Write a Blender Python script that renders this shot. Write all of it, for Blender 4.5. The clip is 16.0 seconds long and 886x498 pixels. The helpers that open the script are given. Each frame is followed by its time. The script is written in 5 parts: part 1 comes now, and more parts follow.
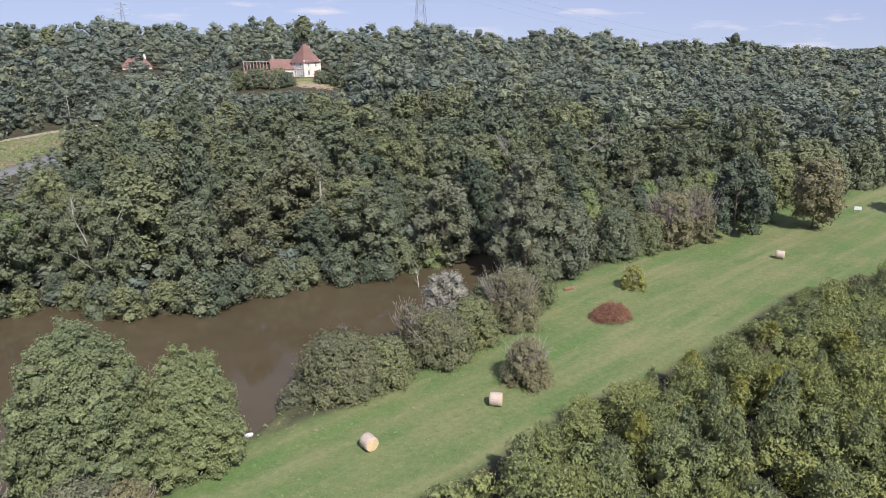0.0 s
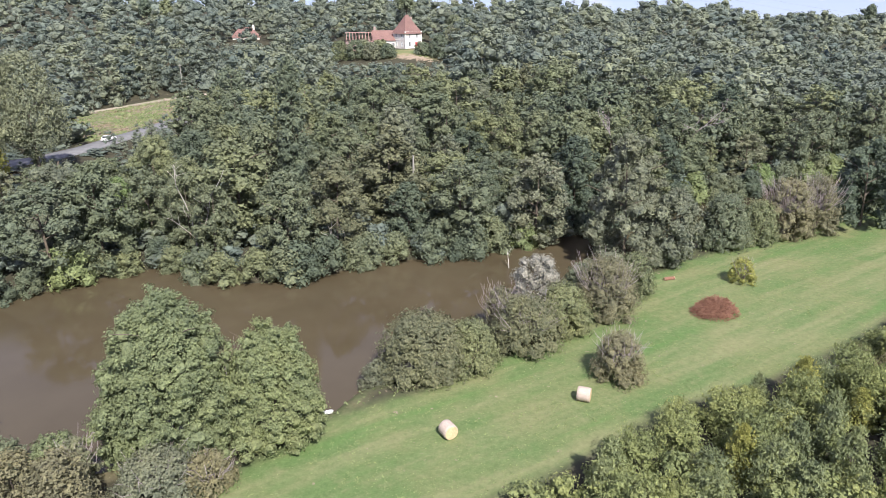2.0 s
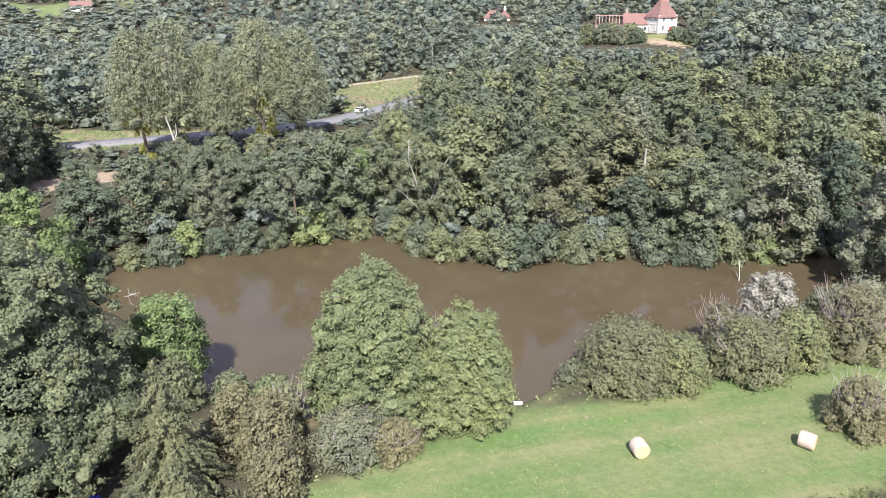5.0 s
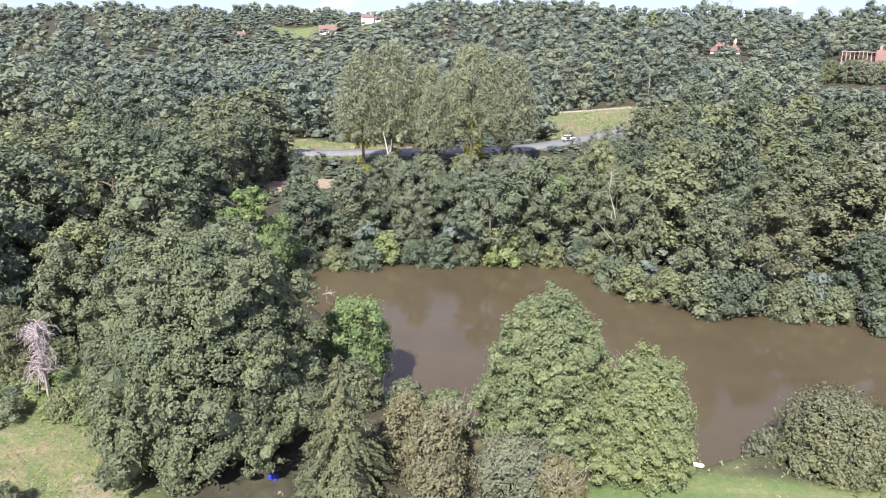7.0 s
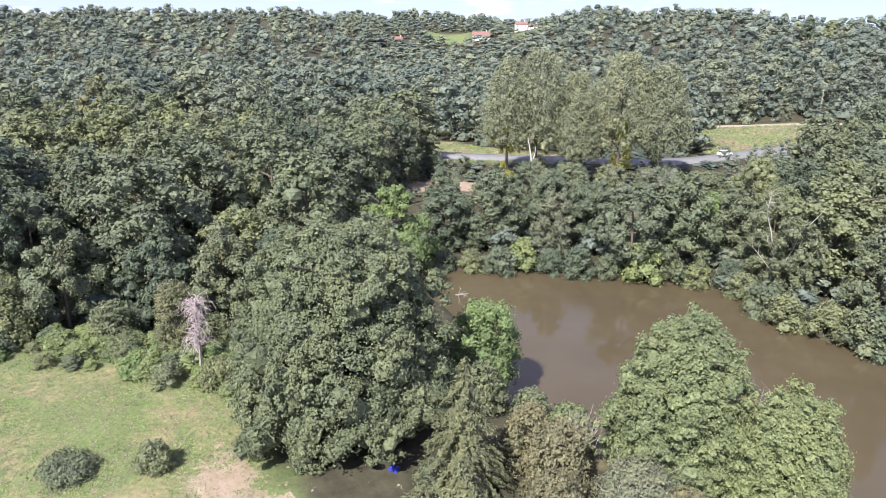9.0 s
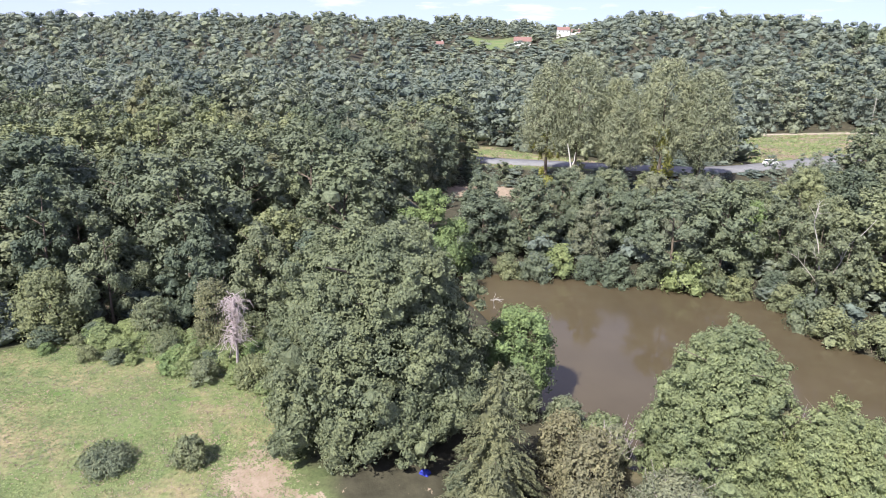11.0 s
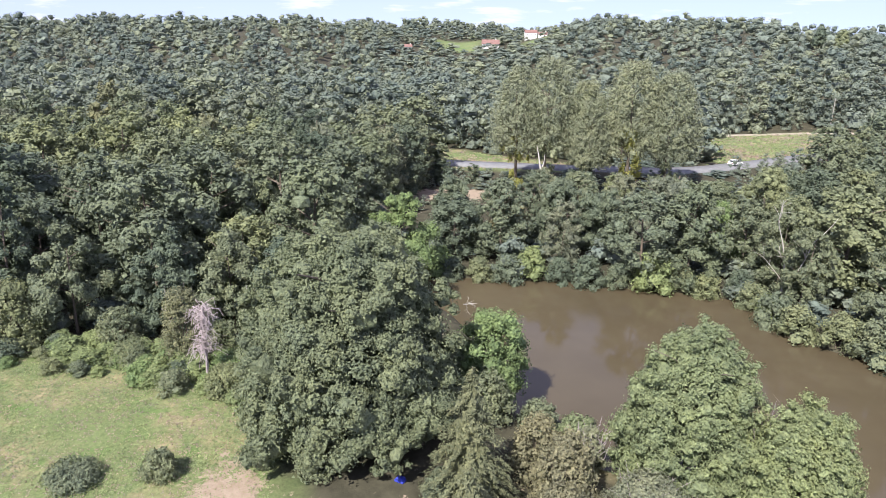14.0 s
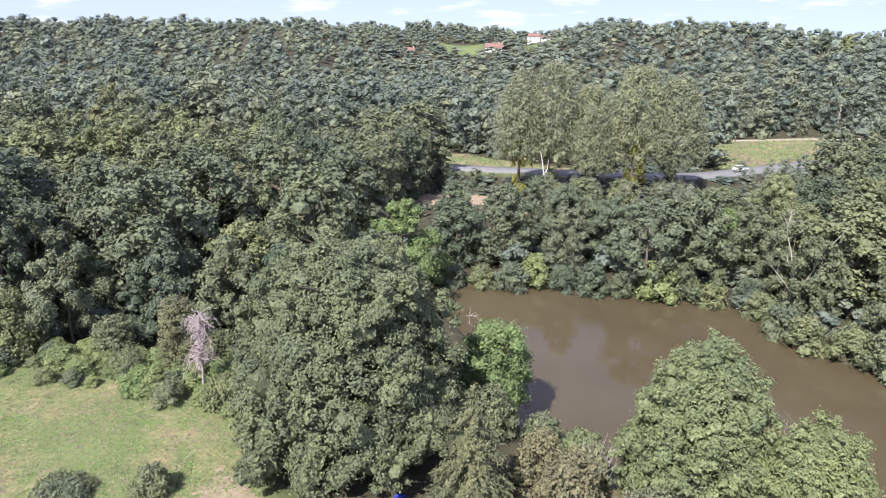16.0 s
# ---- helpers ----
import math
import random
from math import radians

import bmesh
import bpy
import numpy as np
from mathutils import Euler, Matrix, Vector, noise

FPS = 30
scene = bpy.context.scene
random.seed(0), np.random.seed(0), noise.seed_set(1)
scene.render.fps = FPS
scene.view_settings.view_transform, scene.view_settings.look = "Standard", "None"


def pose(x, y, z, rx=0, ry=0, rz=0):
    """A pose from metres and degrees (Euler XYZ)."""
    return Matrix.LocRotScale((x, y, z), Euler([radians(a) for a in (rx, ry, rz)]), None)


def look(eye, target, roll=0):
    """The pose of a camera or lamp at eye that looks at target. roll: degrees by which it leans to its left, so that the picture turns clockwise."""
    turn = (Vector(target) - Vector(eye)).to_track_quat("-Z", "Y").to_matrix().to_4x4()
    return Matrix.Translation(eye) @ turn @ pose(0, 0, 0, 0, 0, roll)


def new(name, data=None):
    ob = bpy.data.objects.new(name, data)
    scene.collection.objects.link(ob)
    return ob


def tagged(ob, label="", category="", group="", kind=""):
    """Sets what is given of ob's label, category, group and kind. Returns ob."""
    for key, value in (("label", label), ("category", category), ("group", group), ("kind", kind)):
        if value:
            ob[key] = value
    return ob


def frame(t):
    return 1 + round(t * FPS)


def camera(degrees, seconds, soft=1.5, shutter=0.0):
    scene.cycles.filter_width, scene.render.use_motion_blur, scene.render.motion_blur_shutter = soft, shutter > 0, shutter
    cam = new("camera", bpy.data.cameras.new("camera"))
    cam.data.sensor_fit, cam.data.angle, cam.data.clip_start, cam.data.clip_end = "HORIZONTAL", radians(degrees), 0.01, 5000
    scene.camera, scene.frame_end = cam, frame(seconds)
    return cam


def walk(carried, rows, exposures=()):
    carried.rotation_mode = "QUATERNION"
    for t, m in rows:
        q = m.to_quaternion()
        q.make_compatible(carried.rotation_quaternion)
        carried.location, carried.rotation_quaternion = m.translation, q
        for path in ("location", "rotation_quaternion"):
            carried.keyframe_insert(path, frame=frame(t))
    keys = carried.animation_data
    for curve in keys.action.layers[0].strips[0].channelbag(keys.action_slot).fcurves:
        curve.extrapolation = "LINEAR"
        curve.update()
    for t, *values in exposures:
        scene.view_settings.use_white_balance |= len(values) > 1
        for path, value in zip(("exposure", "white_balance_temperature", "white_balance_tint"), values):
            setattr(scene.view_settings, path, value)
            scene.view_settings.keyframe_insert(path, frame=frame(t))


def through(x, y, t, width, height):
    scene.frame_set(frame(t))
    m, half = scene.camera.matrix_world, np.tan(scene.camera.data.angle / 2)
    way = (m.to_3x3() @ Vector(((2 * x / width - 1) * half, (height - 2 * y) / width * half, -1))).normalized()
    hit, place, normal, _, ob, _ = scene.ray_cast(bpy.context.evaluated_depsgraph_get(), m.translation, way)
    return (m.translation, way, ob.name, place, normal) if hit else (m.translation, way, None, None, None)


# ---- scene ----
cam = camera(65.87, 16.0, soft=0.45)
# seconds, eye, heading to the left, downward pitch, roll
PATH = [
    (0.0, (-0.00, -0.00, 36.00), 0.00, 17.70, -0.22),
    (0.5, (0.04, 1.16, 36.01), 2.01, 17.68, -0.24),
    (1.0, (0.18, 2.04, 35.94), 4.12, 17.57, -0.26),
    (1.5, (0.15, 2.60, 35.81), 5.27, 18.54, -0.30),
    (2.0, (0.21, 3.03, 35.77), 8.29, 19.82, -0.26),
    (2.5, (0.29, 3.38, 35.67), 11.70, 21.01, -0.15),
    (3.0, (0.31, 3.74, 35.66), 13.81, 21.82, -0.08),
    (3.2, (0.32, 3.87, 35.66), 15.12, 21.82, 0.01),
    (5.3, (1.03, 5.36, 35.96), 31.55, 21.01, -0.05),
    (5.5, (1.02, 5.53, 35.90), 33.98, 20.90, 0.11),
    (6.0, (1.03, 5.76, 35.82), 38.69, 20.43, 0.31),
    (6.5, (1.07, 5.91, 35.79), 42.08, 20.38, 0.43),
    (7.0, (1.03, 5.97, 35.70), 45.43, 19.01, 0.63),
    (7.5, (0.94, 6.03, 35.61), 49.00, 18.80, 0.76),
    (8.0, (0.88, 6.07, 35.55), 52.85, 18.76, 0.94),
    (8.5, (0.79, 6.15, 35.50), 55.77, 18.71, 1.11),
    (9.0, (0.75, 6.21, 35.46), 57.44, 18.65, 1.19),
    (9.5, (0.74, 6.30, 35.44), 58.58, 18.59, 1.38),
    (10.0, (0.67, 6.34, 35.37), 59.78, 18.52, 1.49),
    (10.2, (0.66, 6.33, 35.34), 60.45, 18.49, 1.52),
    (12.3, (0.77, 6.41, 35.49), 60.78, 18.26, 1.35),
    (12.5, (0.78, 6.39, 35.50), 59.77, 18.25, 1.30),
    (13.0, (0.75, 6.33, 35.45), 58.78, 18.19, 1.31),
    (13.5, (0.61, 6.34, 35.46), 58.32, 18.15, 1.32),
    (14.0, (0.41, 6.41, 35.48), 58.17, 18.06, 1.36),
    (14.5, (0.14, 6.54, 35.49), 58.15, 18.00, 1.38),
    (15.0, (-0.20, 6.73, 35.54), 58.20, 17.96, 1.45),
    (15.5, (-0.56, 6.96, 35.57), 58.27, 17.88, 1.53),
    (16.0, (-0.92, 7.24, 35.58), 58.37, 17.82, 1.56),
]
walk(cam, [(t, pose(*e, 90 - p, 0, y) @ pose(0, 0, 0, 0, 0, r)) for t, e, y, p, r in PATH],
     exposures=[(0.0, 0.20, 6400, 11), (1.5, 0.50, 6400, 11), (3.2, 0.85, 6400, 11), (5.3, 0.93, 6400, 11), (9.0, 0.96, 6350, 11), (12.3, 0.86, 6350, 11), (16.0, 0.86, 6350, 11)])

# ---- light ----
SUN_AZ, SUN_EL = 152.0, 47.0
world = bpy.data.worlds.new("sky")
scene.world = world
world.use_nodes = True
wn = world.node_tree
sky = wn.nodes.new("ShaderNodeTexSky")
sky.sky_type, sky.sun_disc = "NISHITA", False
sky.sun_elevation, sky.sun_rotation = radians(SUN_EL), radians(SUN_AZ)
sky.air_density, sky.dust_density, sky.ozone_density = 1.0, 0.3, 2.0
coord = wn.nodes.new("ShaderNodeTexCoord").outputs["Generated"]
lifted = wn.nodes.new("ShaderNodeVectorMath")
lifted.inputs[1].default_value = (0, 0, 0.10)
wn.links.new(coord, lifted.inputs[0])
wn.links.new(lifted.outputs[0], sky.inputs["Vector"])
# thin fair-weather cloud near the horizon
flat = wn.nodes.new("ShaderNodeMapping")
flat.inputs["Scale"].default_value = (5, 5, 34)
wn.links.new(coord, flat.inputs[0])
puff = wn.nodes.new("ShaderNodeTexNoise")
puff.inputs["Scale"].default_value, puff.inputs["Detail"].default_value, puff.inputs["Roughness"].default_value = 1.6, 6.0, 0.6
wn.links.new(flat.outputs[0], puff.inputs["Vector"])
thin = wn.nodes.new("ShaderNodeValToRGB")
thin.color_ramp.elements[0].position, thin.color_ramp.elements[1].position = 0.56, 0.74
wn.links.new(puff.outputs["Fac"], thin.inputs[0])
over = wn.nodes.new("ShaderNodeMix")
over.data_type = "RGBA"
wn.links.new(thin.outputs[0], over.inputs[0])
pale = wn.nodes.new("ShaderNodeMix")
pale.data_type = "RGBA"
pale.inputs[0].default_value = 0.5
pale.inputs[7].default_value = (5.9, 5.9, 9.4, 1)
wn.links.new(sky.outputs[0], pale.inputs[6])
wn.links.new(pale.outputs[2], over.inputs[6])
over.inputs[7].default_value = (8.0, 7.8, 8.8, 1)
wn.links.new(over.outputs[2], wn.nodes["Background"].inputs[0])
wn.nodes["Background"].inputs[1].default_value = 0.088
sun = new("sun", bpy.data.lights.new("sun", "SUN"))
sun.data.energy, sun.data.angle, sun.data.color = 4.95, radians(0.6), (1.0, 0.96, 0.91)
to_sun = Vector((math.sin(radians(SUN_AZ)) * math.cos(radians(SUN_EL)), math.cos(radians(SUN_AZ)) * math.cos(radians(SUN_EL)), math.sin(radians(SUN_EL))))
sun.matrix_world = look(to_sun * 100, (0, 0, 0))


# ---- materials ----
def shader(name, rough=0.8, spec=0.3, metal=0.0):
    m = bpy.data.materials.new(name)
    m.use_nodes = True
    b = m.node_tree.nodes["Principled BSDF"]
    b.inputs["Roughness"].default_value = rough
    b.inputs["Specular IOR Level"].default_value = spec
    b.inputs["Metallic"].default_value = metal
    return m, m.node_tree, b


def node(nt, kind, **values):
    n = nt.nodes.new(kind)
    for key, value in values.items():
        n.inputs[key.replace("_", " ")].default_value = value
    return n


def noise_of(nt, scale, detail=4.0, rough=0.6, where=None):
    n = node(nt, "ShaderNodeTexNoise", Scale=scale, Detail=detail, Roughness=rough)
    if where is None:
        where = nt.nodes.new("ShaderNodeTexCoord").outputs["Object"]
    nt.links.new(where, n.inputs["Vector"])
    return n.outputs["Fac"]


def ramp(nt, fac, *stops):
    r = nt.nodes.new("ShaderNodeValToRGB")
    while len(r.color_ramp.elements) < len(stops):
        r.color_ramp.elements.new(0.5)
    for e, (at, col) in zip(r.color_ramp.elements, stops):
        e.position, e.color = at, (*col, 1)
    nt.links.new(fac, r.inputs[0])
    return r.outputs[0]


def mixed(nt, fac, a, b, mode="MIX"):
    m = nt.nodes.new("ShaderNodeMix")
    m.data_type, m.blend_type = "RGBA", mode
    for slot, v in ((0, fac), (6, a), (7, b)):
        if isinstance(v, (int, float)):
            m.inputs[slot].default_value = v
        elif isinstance(v, tuple):
            m.inputs[slot].default_value = (*v, 1)
        else:
            nt.links.new(v, m.inputs[slot])
    return m.outputs[2]


def bumped(nt, b, height, strength, distance=0.05):
    n = node(nt, "ShaderNodeBump", Strength=strength, Distance=distance)
    nt.links.new(height, n.inputs["Height"])
    nt.links.new(n.outputs[0], b.inputs["Normal"])


def world_place(nt):
    return nt.nodes.new("ShaderNodeNewGeometry").outputs["Position"]


def foliage(name, tint, spread=0.5, through=0.10, gloss=0.62, joined=False, relief=0.32):
    """Leaves: each leaf has its own tone, each tree its own shift, with sun shining partly through."""
    m, nt, b = shader(name, gloss, 0.14)
    geo = nt.nodes.new("ShaderNodeNewGeometry")
    grey = 0.3 * tint[0] + 0.6 * tint[1] + 0.1 * tint[2]
    tint = [(1.02 * c - 0.02 * grey) * k for c, k in zip(tint, (1.17, 1.07, 1.56))]
    leaf = ramp(nt, geo.outputs["Random Per Island"], *((k, tuple(c * s for c in tint)) for k, s in ((0.0, 0.80), (0.5, 1.0), (1.0, 1.22))))
    if joined:
        own = nt.nodes.new("ShaderNodeAttribute")
        own.attribute_name = "tone"
        own = own.outputs["Fac"]
    else:
        own = nt.nodes.new("ShaderNodeObjectInfo").outputs["Random"]
    tone = ramp(nt, own, (0.0, (0.55, 0.64, 0.70)), (0.3, (0.85, 0.90, 0.92)), (0.7, (1.08, 1.07, 0.98)), (1.0, (1.38, 1.32, 1.0)))
    col = mixed(nt, spread, leaf, tone, "MULTIPLY")
    patch = ramp(nt, noise_of(nt, 0.35, 3.0, 0.6, geo.outputs["Position"]), (0.3, (0.8, 0.84, 0.86)), (0.7, (1.15, 1.12, 0.98)))
    col = mixed(nt, 0.8, col, patch, "MULTIPLY")
    fine = noise_of(nt, 3.4, 3.0, 0.7, geo.outputs["Position"])
    col = mixed(nt, 0.9, col, ramp(nt, fine, (0.36, (0.66, 0.70, 0.70)), (0.5, (1.0, 1.0, 1.0)), (0.64, (1.26, 1.25, 1.16))), "MULTIPLY")
    nt.links.new(col, b.inputs["Base Color"])
    bumped(nt, b, fine, 1.0, relief)
    tr = nt.nodes.new("ShaderNodeBsdfTranslucent")
    nt.links.new(mixed(nt, 1.0, col, (1.05, 1.15, 0.8), "MULTIPLY"), tr.inputs["Color"])
    mix = nt.nodes.new("ShaderNodeMixShader")
    mix.inputs[0].default_value = through
    nt.links.new(b.outputs[0], mix.inputs[1])
    nt.links.new(tr.outputs[0], mix.inputs[2])
    nt.links.new(mix.outputs[0], nt.nodes["Material Output"].inputs["Surface"])
    return m


def plain(name, a, b_, scale, rough=0.8, spec=0.3, metal=0.0, bump=0.3, distance=0.02, stretch=(1, 1, 1)):
    """A surface of two tones, mottled at two scales, with a fine relief."""
    m, nt, b = shader(name, rough, spec, metal)
    mp = nt.nodes.new("ShaderNodeMapping")
    mp.inputs["Scale"].default_value = stretch
    nt.links.new(nt.nodes.new("ShaderNodeTexCoord").outputs["Object"], mp.inputs[0])
    fine = noise_of(nt, scale, 6.0, 0.7, mp.outputs[0])
    broad = noise_of(nt, scale * 0.13, 3.0, 0.6, mp.outputs[0])
    col = ramp(nt, fine, (0.3, a), (0.7, b_))
    col = mixed(nt, 0.5, col, ramp(nt, broad, (0.35, (0.75, 0.75, 0.75)), (0.65, (1.15, 1.15, 1.15))), "MULTIPLY")
    nt.links.new(col, b.inputs["Base Color"])
    if bump:
        bumped(nt, b, fine, bump, distance)
    return m


LEAF = foliage("leaf_green", (0.152, 0.184, 0.088), 0.85)
LEAF_OAK = foliage("leaf_oak", (0.146, 0.180, 0.080), 0.25)
LEAF_LIGHT = foliage("leaf_light", (0.204, 0.250, 0.096), 0.25, 0.16)
LEAF_BRIGHT = foliage("leaf_bright", (0.172, 0.242, 0.076), 0.2)
LEAF_ASH = foliage("leaf_grey_green", (0.178, 0.202, 0.100), 0.4)
LEAF_OLIVE = foliage("leaf_olive", (0.230, 0.262, 0.122), 0.2)
LEAF_WILLOW = foliage("leaf_willow", (0.165, 0.182, 0.080), 0.2)
LEAF_BROWN = foliage("leaf_brownish", (0.195, 0.195, 0.086), 0.3)
LEAF_SILVER = foliage("leaf_silver", (0.29, 0.30, 0.185), 0.1)
LEAF_YELLOW = foliage("leaf_yellow_green", (0.26, 0.28, 0.065), 0.2)
LEAF_SHRUB = foliage("leaf_shrub", (0.232, 0.275, 0.085), 0.4)
LEAF_EDGE = foliage("leaf_edge", (0.185, 0.215, 0.085), 0.4)
LEAF_THICKET = foliage("leaf_thicket", (0.215, 0.255, 0.080), 0.5, joined=True)
LAWN = foliage("mown_blades", (0.175, 0.225, 0.070), 0.0, relief=0.02)
NEEDLE = foliage("needles", (0.158, 0.175, 0.072), 0.25, 0.1)
# Bluer than LEAF: a little distance haze put into the leaf colour.
LEAF_FAR_HAZED = foliage("leaf_far_hazed", (0.148, 0.180, 0.104), 0.75, joined=True, relief=0.1)
WEED = foliage("weeds", (0.172, 0.220, 0.074), 0.0, relief=0.03)
TWIG_GREY = plain("dead_twigs", (0.34, 0.28, 0.27), (0.54, 0.46, 0.46), 6.0, 0.9)
BARK = plain("bark", (0.10, 0.08, 0.06), (0.22, 0.18, 0.14), 5.0, 0.9, 0.2, 0.0, 0.6, 0.05, (3, 3, 0.5))
BARK_PALE = plain("bare_wood", (0.42, 0.38, 0.33), (0.62, 0.58, 0.52), 4.0, 0.85, 0.2, 0.0, 0.4, 0.03, (3, 3, 0.5))


# ---- ground ----
RIVER = [(230, 262), (120, 190), (62, 156), (33, 134), (12, 114), (-1, 104.5), (-6, 102.5), (-10, 97), (-19, 95.3), (-24, 92),
         (-32, 85.3), (-41, 82.8), (-46, 85), (-52, 88.3), (-58, 84), (-64, 77), (-70, 71.5), (-74, 65), (-80, 57), (-84, 51),
         (-75, 50.5), (-66, 50.5), (-58, 49), (-50, 45.5), (-43, 43), (-37, 43), (-30, 47), (-23, 52), (-18.5, 55.2), (-17, 59),
         (-11, 64.5), (-4, 71), (4, 79), (9, 89), (14, 97), (23, 105.5), (44, 119), (66, 141), (92, 154), (230, 220)]
ROAD = [(-230, 0), (-190, 40), (-145, 90), (-123, 119), (-110, 138), (-107, 150), (-107, 163), (-104, 182), (-88, 215)]
TRACK = [(-160, 168), (-140, 188), (-120, 214), (-100, 236), (-70, 258)]


def side(px, py, poly):
    """Metres to a closed outline, negative inside."""
    a = np.array(poly, float)
    b = np.roll(a, -1, 0)
    best = np.full(px.shape, 1e9)
    inside = np.zeros(px.shape, bool)
    for (ax, ay), (bx, by) in zip(a, b):
        dx, dy = bx - ax, by - ay
        k = np.clip(((px - ax) * dx + (py - ay) * dy) / (dx * dx + dy * dy), 0, 1)
        best = np.minimum(best, np.hypot(px - ax - k * dx, py - ay - k * dy))
        cross = ((ay > py) != (by > py)) & (px < dx * (py - ay) / (dy if dy else 1e-9) + ax)
        inside ^= cross
    return np.where(inside, -best, best)


def beside(px, py, line):
    """Metres to an open line."""
    best = np.full(np.shape(px), 1e9)
    for (ax, ay), (bx, by) in zip(line[:-1], line[1:]):
        dx, dy = bx - ax, by - ay
        k = np.clip(((px - ax) * dx + (py - ay) * dy) / (dx * dx + dy * dy), 0, 1)
        best = np.minimum(best, np.hypot(px - ax - k * dx, py - ay - k * dy))
    return best


def ease(v, a, b):
    k = np.clip((v - a) / (b - a), 0, 1)
    return k * k * (3 - 2 * k)


def ripple(x, y, size, seed=0.0):
    """A smooth, uneven swell between -1 and 1."""
    u, v = x / size + seed, y / size - 2 * seed
    return (np.sin(u * 1.7 + 1.3 * np.sin(v * 1.1)) + np.sin(v * 2.3 + 1.7 * np.sin(u * 0.7)) + 0.6 * np.sin(u * 3.9 - v * 3.1)) / 2.6


HOUSE, COTTAGE = (-47.0, 258.0), (-124.5, 288.5)


def height(x, y):
    """The lie of the land: river, flat meadow, and wooded hills that rise behind the road."""
    x, y = np.asarray(x, float), np.asarray(y, float)
    r, az = np.hypot(x, y), np.degrees(np.arctan2(-x, y))
    top = np.interp(az, [-180, -60, -40, -28, -18, -10, 0, 15, 28, 40, 46, 50, 57, 62, 75, 95, 130, 180], [3, 3, 5, 9, 17, 24, 28, 29, 32, 39, 36, 30, 29, 32, 31, 23, 8, 3])
    far = np.interp(az, [-180, -28, -10, 0, 15, 28, 40, 57, 95, 180], [600, 600, 470, 360, 380, 480, 600, 800, 700, 600])
    rise = ease(r, np.interp(az, [-20, 10, 35, 48, 53, 62, 68, 95], [130, 100, 150, 260, 400, 400, 220, 120]), far)
    top = top - 3.5 * ease(az, -25, -5) + 1.6 * np.sin(az * 0.55 + 1.0) + 1.4 * np.sin(az * 1.3)
    z = 1.3 + np.maximum(top, 2) * rise + (0.25 * ripple(x, y, 17.0) + 2.0 * ease(r, 150, 400) * ripple(x, y, 70.0, 3.0)) * ease(r, 60, 140)
    z = z - np.maximum(r - far - 40, 0) * 0.035
    z = np.maximum(z, -260) + 11 * ease(r, 1250, 1600) * (1 - ease(r, 2000, 2600)) * ease(-az, 6, 20)
    for (hx, hy), up, wide in ((HOUSE, 20.2, 22.0), (COTTAGE, 22.0, 14.0)):
        k = np.exp(-((x - hx) ** 2 + (y - hy) ** 2) / (2 * wide * wide))
        z = z * (1 - k) + up * k
    path = np.minimum(beside(x, y, ROAD), beside(x, y, TRACK))
    z = z * ease(path, 4, 14) + (3.2 + 4.5 * ease(y, 160, 240)) * (1 - ease(path, 4, 14))
    z = z + 0.9 * ease(-x, 30, 45) * (1 - ease(r, 80, 110)) * ease(60 - y, 0, 30)
    water = side(x, y, RIVER)
    bank = ease(water, -1.6, 2.4)
    return np.where(water > 2.4, z, -1.6 + (z + 1.6) * bank)


def fast_mesh(name, verts, faces, mat=None, smooth=False):
    """A mesh from arrays: verts (n, 3), faces (m, 3 or 4)."""
    me = bpy.data.meshes.new(name)
    verts, faces = np.asarray(verts, np.float32), np.asarray(faces, np.int32)
    me.vertices.add(len(verts))
    me.vertices.foreach_set("co", verts.ravel())
    me.loops.add(faces.size)
    me.loops.foreach_set("vertex_index", faces.ravel())
    me.polygons.add(len(faces))
    me.polygons.foreach_set("loop_start", np.arange(0, faces.size, faces.shape[1], dtype=np.int32))
    me.polygons.foreach_set("use_smooth", np.full(len(faces), smooth))
    me.update(calc_edges=True)
    if mat:
        me.materials.append(mat)
    return me


def sheet(name, rr, aa, mat):
    """A ground sheet on rings rr and directions aa (degrees to the left), closed round."""
    R, A = np.meshgrid(rr, np.radians(aa), indexing="ij")
    X, Y = -R * np.sin(A), R * np.cos(A)
    Z = height(X.ravel(), Y.ravel())
    n, m = R.shape
    i, j = np.meshgrid(np.arange(n - 1), np.arange(m), indexing="ij")
    k = (j + 1) % m
    faces = np.stack([i * m + j, (i + 1) * m + j, (i + 1) * m + k, i * m + k], -1).reshape(-1, 4)[:, ::-1]
    return fast_mesh(name, np.stack([X.ravel(), Y.ravel(), Z], -1), faces, mat, True)


HEDGE_LINE = [(-8, 38), (-3, 44), (4, 51), (14, 60), (25, 67.5), (35, 76.5), (47, 88), (68, 98), (110, 118), (180, 150)]
MEADOW = [(-30, 33), (-25, 40), (-21, 47), (-18, 52), (-12, 57), (-5, 63), (5, 73), (10, 84), (15, 91), (27, 102.5), (44, 116), (66, 138), (92, 151), (160, 175), (170, 145),
          (110, 118), (68, 97), (47, 87), (35, 75.5), (25, 66.5), (14, 59), (4, 50), (-3, 43), (-8, 37), (-14, 30)]
CLEARING = [(-76, -14), (-77, 4), (-74, 10), (-65, 16), (-60, 22), (-53, 22), (-46, 19.5), (-40, 17.5), (-35, 13), (-32, 6), (-30, -4), (-40, -18)]
FIELD = [(-112, 152), (-111, 164), (-108, 180), (-98, 202), (-104, 222), (-122, 214), (-138, 187), (-128, 172), (-112, 160)]
VERGE = [(-200, 20), (-150, 74), (-128, 104), (-118, 118), (-126, 136), (-164, 115), (-182, 96), (-222, 50)]
